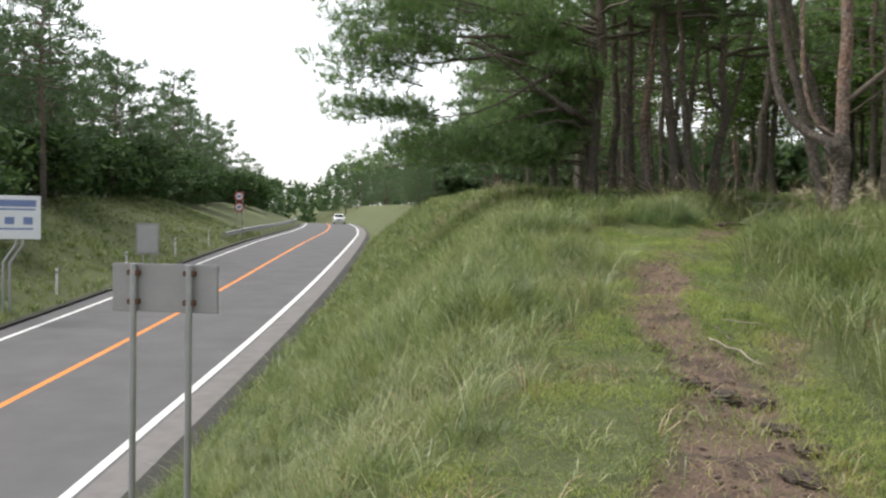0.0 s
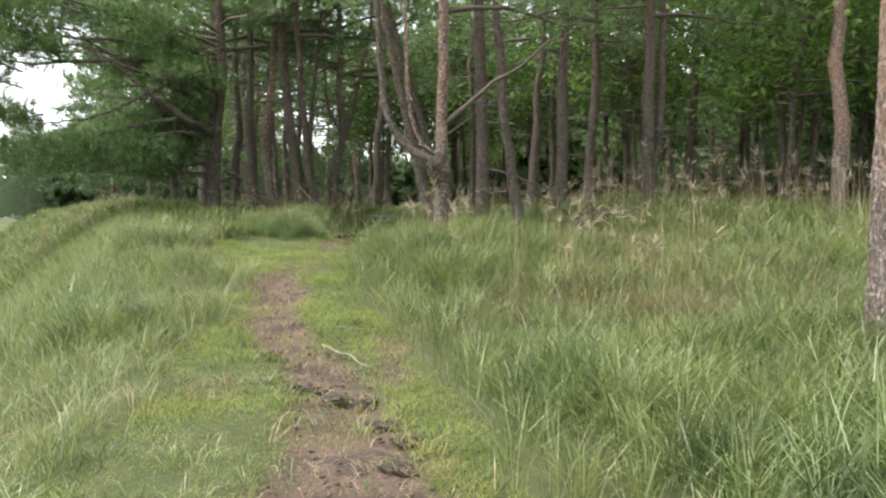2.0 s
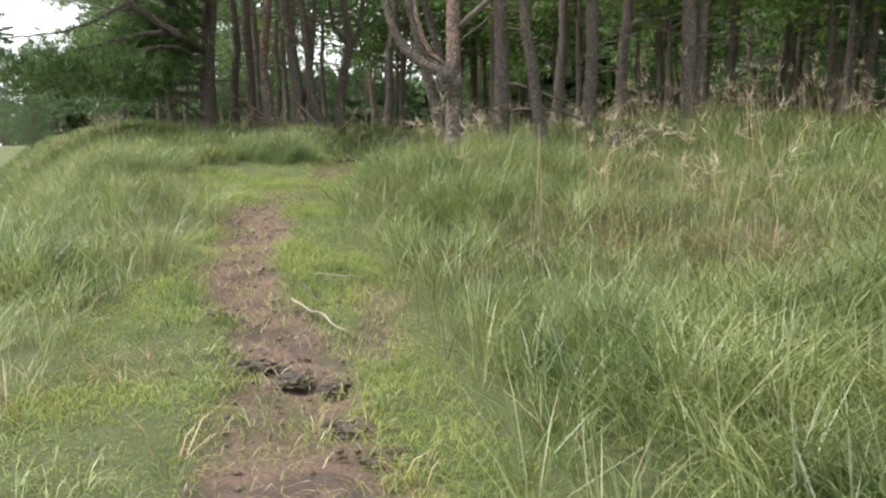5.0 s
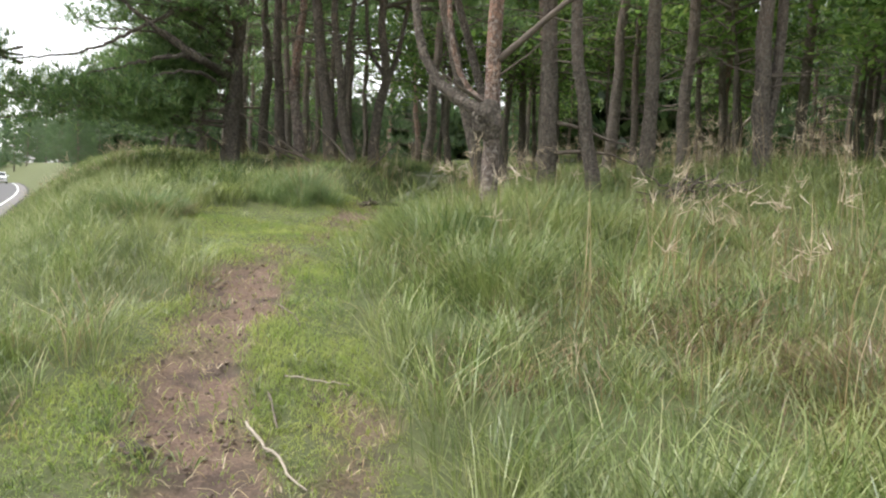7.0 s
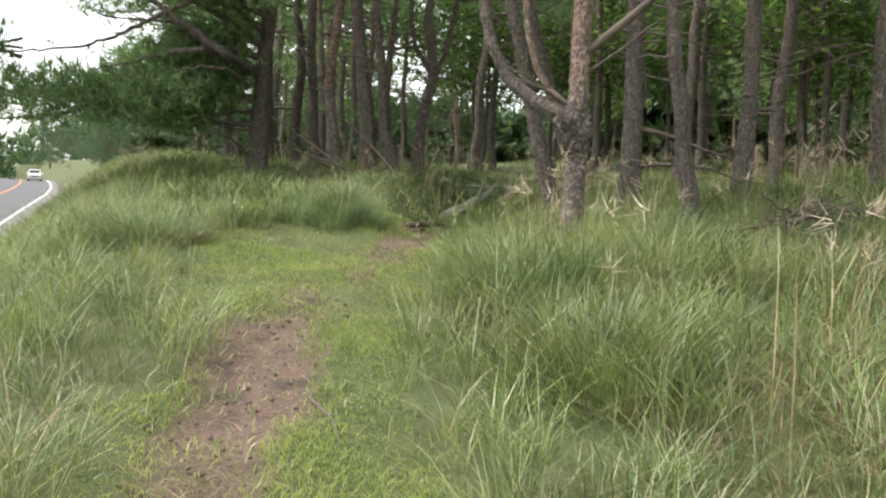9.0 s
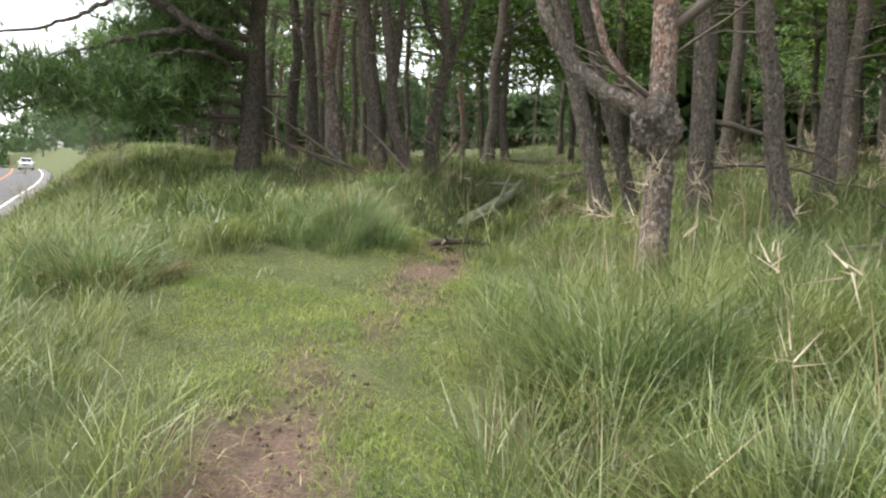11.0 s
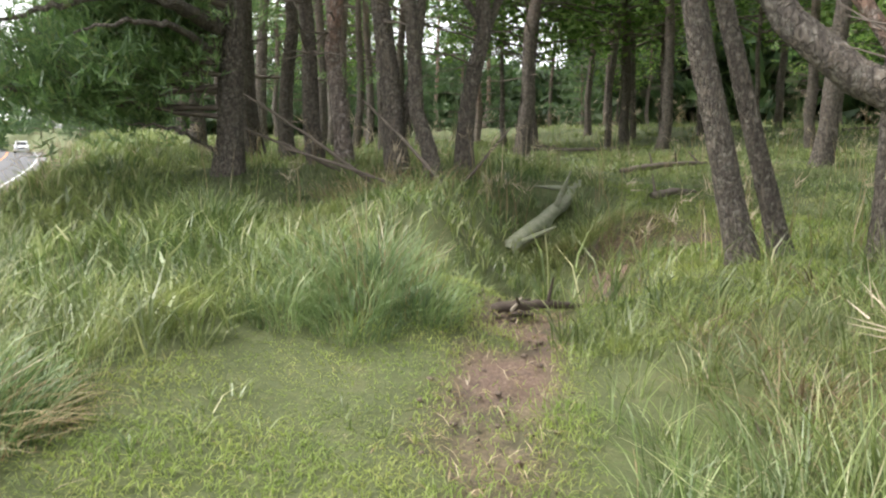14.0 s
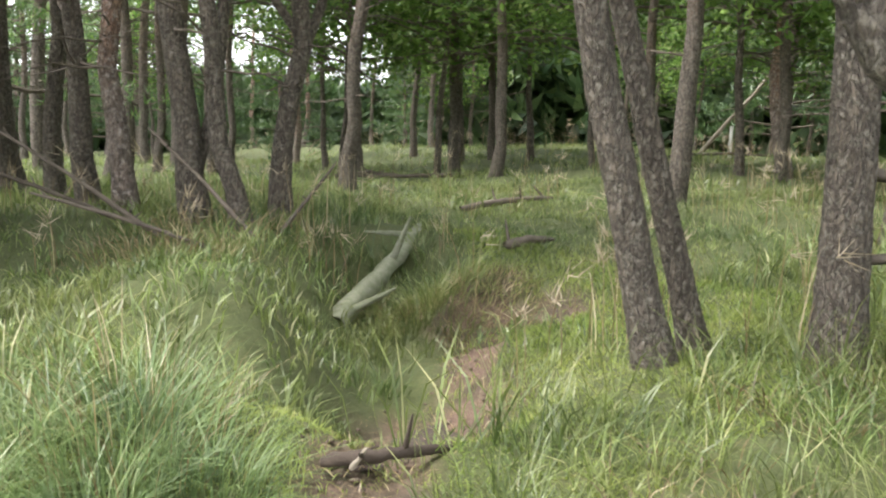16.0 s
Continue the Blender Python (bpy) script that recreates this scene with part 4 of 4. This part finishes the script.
reeds(4, (4.75, 5.05, 11.0, 11.3), .95, 104, "fan of pale dry reed stems beside the forked pine")
reeds(20, (4.2, 6.5, 5, 9.5), .85, 105, "dry plumed reeds in the tall grass")
reeds(22, (-.5, 1.6, 17, 23), .55, 106, "dry reed heads on the crest of the bank")
reeds(46, (9.5, 14.5, 10.5, 15.5), 1.25, 108, "tall pale dry reeds standing at the wood's edge")
reeds(120, (10, 34, 24, 50), 1.0, 107, "dry tan reeds deep in the wood")


def stick(name, points, radius, material, label, category="stick", knobs=True, seed=1, gnarl=.1):
    """A fallen stick or log that follows the ground under it; points as (x, y, height above the ground)."""
    r = np.random.RandomState(seed)
    p = np.array([(x, y, float(land(x, y)) + h) for x, y, h in points])
    t = np.linspace(0, len(p) - 1, 4 * len(p))
    q = np.stack([np.interp(t, np.arange(len(p)), p[:, k]) for k in range(3)], -1) + r.normal(0, radius * gnarl, (len(t), 3))
    rad = radius * np.linspace(1, .55, len(t)) * r.uniform(.92, 1.08, len(t))
    rad[[0, -1]] *= .6
    ob = tagged(new(name), label, category)
    ob.location = p[0]
    part("stem", mesh_of("stem", *tube(q - p[0], rad, 10, .1 + .1 * gnarl, r), material, True), ob)
    if knobs:
        for k in r.choice(len(t) - 2, 3, False) + 1:
            e = r.normal(0, 1, 3)
            e[2] = abs(e[2])
            e /= np.linalg.norm(e)
            part("broken_twig", mesh_of("broken_twig", *tube(q[k] - p[0] + e * np.linspace(0, radius * 5, 3)[:, None], [radius * .4, radius * .3, radius * .12], 5), material, True), ob)
    return ob


MOSSY = solid("mossy_log", (.30, .30, .23), .95, 0, .5, 14, .9, 70, (.15, .165, .085))
stick("fallen_log", [(x, y, z - float(land(x, y))) for x, y, z in ((5.74, 17.44, 1.25), (6.35, 18.1, 1.44), (6.95, 18.72, 1.64), (7.35, 19.15, 1.86))], .10, MOSSY, "pale mossy fallen log lying down the bank of the hollow", "log", True, 3, .05)
ROOT = solid("wet_dark_root", (.075, .055, .042), .9, 0, .5, 12, .5)
stick("exposed_root", [(4.42, 14.26, .0), (4.56, 14.18, .05), (4.75, 14.17, .05), (5.0, 14.22, .0)], .036, ROOT, "dark exposed root across the footpath", "root", True, 4)
stick("stick", [(4.5, 14.15, .02), (4.56, 14.12, .12)], .013, PALE_WOOD, "short pale broken stick standing on the path", "stick", False, 5)
stick("stick", [(2.37, 7.42, .02), (2.52, 7.3, .03), (2.68, 7.19, .02)], .006, PALE_WOOD, "thin bleached stick lying on the path", "stick", True, 6, .9)
stick("stick", [(2.08, 6.84, .02), (2.15, 6.45, .03), (2.24, 6.07, .02)], .009, PALE_WOOD, "thin bleached stick lying on the path", "stick", True, 7, .9)
stick("stick", [(2.25, 7.21, .02), (2.22, 6.69, .03)], .008, TWIG, "thin grey twig lying on the path", "stick", True, 8)
stick("stick", [(2.55, 9.0, .02), (2.62, 8.6, .02), (2.6, 8.3, .03)], .006, TWIG, "thin grey twig lying on the path", "stick", True, 9)
heap = np.random.RandomState(210)
for k in range(24):
    x, y, az, ln, up = 7.95 + heap.normal(0, .28), 11.75 + heap.normal(0, .2), heap.uniform(0, 360), heap.uniform(.45, 1.2), heap.uniform(.05, .4)
    dx, dy = math.cos(radians(az)) * ln, math.sin(radians(az)) * ln
    tagged(stick("dead_branch", [(x - dx * .5, y - dy * .5, .03), (x, y, up * .7), (x + dx * .5, y + dy * .5, up + heap.uniform(-.1, .2))], heap.uniform(.008, .02), TWIG, "dead grey branch in a heap under the pines", "branch", True, 20 + k, .8), group="heap of dead branches")
stick("fallen_branch", [(7.0, 12.1, .05), (7.5, 12.0, .1), (8.2, 11.9, .14)], .03, TWIG, "dark fallen branch lying in the woodland grass", "branch", True, 47)
for k, (x, y, az, ln) in enumerate([(8.6, 20.5, 10, 1.6), (12.5, 27, 170, 2.5), (9.5, 27.5, 20, 2.2), (18, 27, 5, 4), (7.6, 17.9, 15, .7)]):
    dx, dy = math.cos(radians(az)) * ln, math.sin(radians(az)) * ln
    stick("fallen_branch", [(x, y, .06), (x + dx * .5, y + dy * .5, .12), (x + dx, y + dy, .06)], .05, TWIG, "dark fallen branch lying in the woodland grass", "branch", True, 40 + k)
stick("leaning_pole", [(20.0, 28.1, .0), (20.42, 27.62, .85), (20.85, 27.15, 1.65), (21.16, 26.72, 2.35)], .065, PALE_WOOD, "long pale dead pole leaning in the wood", "pole", False, 50, .05)
stake = tagged(new("white_stake", boxed("white_stake", (.13, .07, .85), WHITE_PAINT, .008)), "short white painted stake in the woodland grass", "stake")
stake.matrix_basis = pose(20.55, 27.55, float(land(20.55, 27.55)) + .38, 0, 5, 30)


def clods():
    """Kicked-up lumps of dark soil along the path."""
    r = np.random.RandomState(111)
    bm = bmesh.new()
    bmesh.ops.create_icosphere(bm, subdivisions=1, radius=1)
    base = np.array([v.co[:] for v in bm.verts])
    tri = np.array([[v.index for v in f.verts] for f in bm.faces])
    bm.free()
    got = []
    for _ in range(12000):
        y = r.uniform(2.6, 16.2)
        x = float(path_x(y)) + r.normal(0, .35)
        w = float(worn(x, y))
        if .08 < w and r.uniform(0, 1) < .55:
            s = .003 + .014 * r.uniform(0, 1) ** 3
            c = np.array([x, y, float(land(x, y)) - .03 * w])
            got.append((c + base * s * r.uniform(.6, 1.3, base.shape) * [1.3, 1.3, .8], tri))
        if len(got) > 1500:
            break
    tagged(new("soil_clods", mesh_of("soil_clods", *gather(got), SOIL_LUMP, True)), "dark crumbled soil lumps along the footpath", "soil", kind="stuff")


SOIL_LUMP = solid("soil_lump", (.17, .125, .095), .95, 0, .6, 14, .6, 90)
clods()

# ---- along the road ----
GALV = solid("galvanised_steel", (.42, .42, .43), .45, .6, .25, 5, .08)
GREY_BACK = solid("grey_sign_back", (.36, .35, .35), .55, .3, .2, 4, .05)
RUST = solid("rusty_clamp", (.17, .085, .05), .8, .2, .5, 20, .3)
SIGN_WHITE = solid("sign_white", (.72, .74, .77), .45, 0, .08, 3, .03)
DULL_WHITE = solid("dull_sign_face", (.46, .46, .46), .6, 0, .15, 5, .03)
SIGN_BLUE = solid("sign_blue_print", (.16, .22, .42), .5, 0, .15, 8, .03)
SIGN_RED = solid("sign_red_print", (.5, .05, .045), .5, 0, .15, 8, .03)
DELIN = solid("marker_post_white", (.74, .74, .72), .5, 0, .15, 6, .05)


def ground_at(x, y):
    return float(land(x, y))


sx, sy = -1.99, 6.35
rear = tagged(new("road_sign"), "grey back of a small road sign on two steel posts", "road sign")
rear.matrix_basis = pose(sx, sy, ground_at(sx, sy) - .25, 0, 0, -4)
top = 1.07 - (ground_at(sx, sy) - .25)
part("panel", boxed("panel", (.78, .022, .35), GREY_BACK, .006), rear, "", pose(0, 0, top - .17))
for dx in (-.22, .19):
    part("post", rod("post", .024, top, GALV), rear, "", pose(dx, -.045, 0))
    for dz in (-.06, -.27):
        part("clamp", boxed("clamp", (.085, .06, .04), RUST, .004), rear, "rusty clamp", pose(dx, -.03, top + dz))
for dz in (-.012, -.332):
    part("rim", boxed("rim", (.79, .03, .018), GREY_BACK, .003), rear, "", pose(0, .0, top + dz))

bx, by = -12.85, 26.2
board = tagged(new("notice_board"), "white notice board with blue print on a bent pole", "notice board")
board.matrix_basis = pose(bx, by, ground_at(bx, by) - .1, 0, 0, 18)
h = 1.68 - (ground_at(bx, by) - .1)
panel = part("panel", boxed("panel", (1.7, .03, 1.3), SIGN_WHITE, .008), board, "", pose(0, 0, h - .65))
for row, (z, tall_, wide) in enumerate([(.42, .2, 1.45), (.24, .05, 1.4), (-.1, .22, .26), (-.1, .22, .26), (-.1, .22, .26), (-.34, .05, 1.3)]):
    x = (row - 3) * .5 if 2 <= row <= 4 else 0
    part("print", boxed("print", (wide, .006, tall_), SIGN_BLUE, 0), panel, "", pose(x, -.019, z))
p = np.array([(.0, .06, 0), (.0, .06, h - 2.0), (.35, .06, h - 1.45), (.35, .06, h - .2)])
part("post", mesh_of("post", *tube(p, [.045] * 4, 10), GALV, True), board)
p[:, 0] -= .18
part("post", mesh_of("post", *tube(p, [.045] * 4, 10), GALV, True), board)

bx, by = -12.7, 38.0
small = tagged(new("road_sign"), "pale grey upright sign plate on a steel post", "road sign")
small.matrix_basis = pose(bx, by, ground_at(bx, by) - .1, 0, 0, 10)
h = .7 - (ground_at(bx, by) - .1)
part("panel", boxed("panel", (.95, .025, 1.35), GREY_BACK, .006), small, "", pose(0, 0, h - .68))
part("border", boxed("border", (.8, .006, 1.15), DULL_WHITE, 0), small, "", pose(0, -.016, h - .68))
for dx in (-.18, .18):
    part("post", rod("post", .035, h - .1, GALV), small, "", pose(dx, .04, 0))

bx, by = -14.3, 62.0
pair = tagged(new("traffic_sign"), "two red-rimmed round traffic signs on twin posts", "traffic sign")
pair.matrix_basis = pose(bx, by, ground_at(bx, by) - .1, 0, 0, 0)
for dx in (-.22, .22):
    part("post", rod("post", .035, 3.3, GALV), pair, "", pose(dx, .05, 0))
for z in (2.2, 2.95):
    disc = part("disc", rod("disc", .33, .02, SIGN_RED, 28), pair, "red-rimmed white disc", pose(0, 0, z, 90))
    part("face", rod("face", .24, .006, SIGN_WHITE, 28), disc, "", pose(0, 0, .02))
    part("numeral", boxed("numeral", (.24, .16, .004), SIGN_BLUE, 0), disc, "", pose(0, 0, .028))

for y in (24.5, 30.0, 37.0, 44.5, 52.0):
    x = float(road_x(y)) - 7.9
    m = tagged(new("marker_post"), "slim white roadside marker post in the verge", "marker post", "marker posts along the verge")
    m.matrix_basis = pose(x, y, ground_at(x, y) - .1)
    part("post", rod("post", .045, 1.0, DELIN), m)
    part("reflector", rod("reflector", .047, .1, GREY_BACK), m, "grey reflector band", pose(0, 0, .82))

rail = tagged(new("guard_rail"), "galvanised steel guard rail along the road", "guard rail")
ys = np.arange(57.0, 131.0, 2.0)
prof = np.array([(.0, -.17), (.07, -.12), (.07, -.05), (.0, 0), (.07, .05), (.07, .12), (.0, .17)])
rows_ = np.stack([np.stack([np.full(len(ys), 1.0) * (road_x(ys) - 7.9) + a, ys, road_z(ys) + .62 + b], -1) for a, b in prof], 1)
i, j = np.meshgrid(np.arange(len(ys) - 1), np.arange(6), indexing="ij")
part("beam", mesh_of("beam", rows_, np.stack([i * 7 + j, (i + 1) * 7 + j, (i + 1) * 7 + j + 1, i * 7 + j + 1], -1).reshape(-1, 4), GALV), rail)
for y in ys[::2]:
    part("post", rod("post", .06, 1.0, GALV), rail, "", pose(float(road_x(y)) - 8.0, float(y), float(road_z(y)) - .2))

# ---- car ----
CAR_PAINT = solid("white_car_paint", (.78, .78, .78), .25, 0, .04, 3, 0)
CAR_GLASS = solid("dark_car_glass", (.03, .035, .04), .08, 0, .1, 3, 0)
TYRE = solid("tyre_rubber", (.025, .025, .025), .85, 0, .2, 20, .2)
LAMP = solid("headlamp_glass", (.6, .62, .65), .1, .3, .1, 9, 0)


def shaped(name, sections, material, bevel=.04):
    """A body lofted through cross-sections (y, half width, bottom, top)."""
    bm = bmesh.new()
    rings = [[bm.verts.new(c) for c in ((-w, y, a), (w, y, a), (w * .94, y, b), (-w * .94, y, b))] for y, w, a, b in sections]
    for p_, q_ in zip(rings, rings[1:]):
        for k in range(4):
            bm.faces.new((p_[k], p_[(k + 1) % 4], q_[(k + 1) % 4], q_[k]))
    bm.faces.new(rings[0][::-1]), bm.faces.new(rings[-1])
    bmesh.ops.recalc_face_normals(bm, faces=bm.faces[:])
    bmesh.ops.bevel(bm, geom=bm.edges[:], offset=bevel, segments=2, affect="EDGES")
    me = bpy.data.meshes.new(name)
    bm.to_mesh(me)
    bm.free()
    me.materials.append(material)
    return me


cy = 131.0
car = tagged(new("car"), "white compact car on the far stretch of road", "car")
car.matrix_basis = pose(float(road_x(cy)) - 1.55, cy, float(road_z(cy)), 0, 0, 7)
part("body", shaped("body", [(-2.1, .74, .3, .72), (-1.95, .84, .22, .86), (-.9, .86, .2, .95), (1.4, .86, .2, .98), (2.0, .84, .25, .92), (2.1, .74, .35, .8)], CAR_PAINT), car)
part("cabin", shaped("cabin", [(-1.05, .76, .93, .96), (-.35, .70, .93, 1.45), (1.1, .68, .93, 1.47), (1.75, .74, .93, .97)], CAR_PAINT), car)
part("windscreen", boxed("windscreen", (1.2, .03, .62), CAR_GLASS, .01), car, "", pose(0, -.76, 1.2, -52))
part("bumper", boxed("bumper", (1.6, .12, .2), CAR_PAINT, .03), car, "", pose(0, -2.1, .42))
part("grille", boxed("grille", (.8, .05, .14), TYRE, .01), car, "", pose(0, -2.12, .63))
for sgn in (-1, 1):
    part("headlight", boxed("headlight", (.34, .1, .16), LAMP, .03), car, "", pose(sgn * .62, -2.05, .68))
    part("side_window", boxed("side_window", (.03, 1.7, .34), CAR_GLASS, .01), car, "", pose(sgn * .715, .35, 1.2, 0, sgn * -8))
    part("mirror", boxed("mirror", (.18, .1, .12), CAR_PAINT, .02), car, "", pose(sgn * .93, -.75, .98))
    for wy in (-1.3, 1.3):
        wheel = part("wheel", rod("wheel", .3, .2, TYRE, 24), car, "", pose(sgn * .76 - .1, wy, .3, 0, 90))
        part("rim", rod("rim", .19, .21, GALV, 18), wheel, "", pose(0, 0, -.005))


# dead grass hanging round the log and roots
tussock(6.3, 17.75, .42, .34, 320, STRAW, "dead grass hanging under the fallen log", 95, .005, (.6, 1.6))
tussock(6.9, 17.1, .45, .26, 380, STRAW, "brown dead grass on the broken bank of the hollow", 112, .006, (.9, 1.9))
tussock(6.6, 17.5, .55, .42, 800, TALL, "green grass growing beside the fallen log", 96, .007, (.5, 1.5))
tussock(4.4, 17.6, .7, .42, 260, STRAW, "dead grass at the feet of the pines", 97, .006, (.4, 1.4))
tussock(5.1, 18.3, .7, .42, 260, STRAW, "dead grass at the feet of the pines", 98, .006, (.4, 1.4))
for k, (x, y, az, ln, up) in enumerate([(4.6, 18.2, 160, 1.4, .9), (5.3, 18.1, 130, 1.1, .8), (4.4, 18.8, 200, 1.2, .6), (5.6, 18.4, 40, 1.0, .7), (4.9, 17.9, 175, 1.3, .5)]):
    dx, dy = math.cos(radians(az)) * ln, math.sin(radians(az)) * ln
    stick("dead_branch", [(x, y, .02), (x + dx * .5, y + dy * .5, up * .55), (x + dx, y + dy, up)], .022, TWIG, "bare dead branch propped among the pine stems", "branch", True, 60 + k)


def mud_heap(x, y, size, seed):
    """A kicked-up heap of dark wet soil."""
    bm = bmesh.new()
    bmesh.ops.create_icosphere(bm, subdivisions=4, radius=1)
    for v in bm.verts:
        k = 1 + .45 * noise.noise(v.co * 2.1 + Vector((seed * 3.7, 0, 0))) + .3 * noise.noise(v.co * 5.5 + Vector((0, seed * 2.3, 0))) + .14 * noise.noise(v.co * 13)
        v.co = Vector((v.co.x * k * size * 1.3, v.co.y * k * size, max(v.co.z, -.3) * k * size * .36))
    me = bpy.data.meshes.new("mud_lump")
    bm.to_mesh(me)
    bm.free()
    me.materials.append(MUD)
    ob = tagged(new("mud_lump", me), "dark kicked-up lump of wet soil on the path", "soil", "mud lumps on the path")
    ob.matrix_basis = pose(x, y, ground_at(x, y) - .03, 0, 0, seed * 50)


sward("tall_grass", 15000, (2.7, 7.0, 1.6, 5.2), lambda x, y: step(.9, 1.5, side(x, y)), lambda x, y: .36 + .2 * vnoise(x, y, .8, 45), .0075, (.3, 1.3), TALL, "long bright green grass round the stout pine", 113, 12, .07, 3)
MUD = solid("wet_soil", (.095, .07, .055), .85, 0, .6, 18, .9, 80)
for k, (x, y, size) in enumerate([(1.62, 5.75, .15), (1.8, 5.5, .13), (1.58, 6.67, .11), (1.33, 6.21, .12), (.98, 5.76, .09), (.69, 6.44, .09), (1.88, 4.74, .15), (1.95, 4.45, .14), (1.95, 5.3, .10), (2.46, 7.15, .12),
                                  (2.13, 5.02, .09), (2.3, 6.85, .09), (1.45, 5.95, .09), (1.72, 4.1, .12), (4.62, 14.25, .07), (5.55, 15.35, .34)]):
    mud_heap(x, y, size * .65, k)

sward("meadow_grass", 26000, (-5, 14, -9, 2.2), lambda x, y: step(1.3, 1.6, bank_side(x, y)) * step(2.4, 1.2, y + .8 * vnoise(x, y, .8, 38)), lambda x, y: .10 + .16 * vnoise(x, y, 1.2, 39), .014, (.4, 1.4), TALL,
      "uneven meadow grass behind the start of the path", 99, 10, .1)
sward("rough_tufts", 5000, (-2.6, 2, .6, 7.5), lambda x, y: step(3.2, 3.6, bank_side(x, y)) * step(.4, .7, vnoise(x, y, .6, 40)) * (1 - worn(x, y)), lambda x, y: .12 + .12 * vnoise(x, y, .7, 43), .006, (.5, 1.7), STRAW,
      "pale dead tufts in the rough grass", 100, 8, .05)
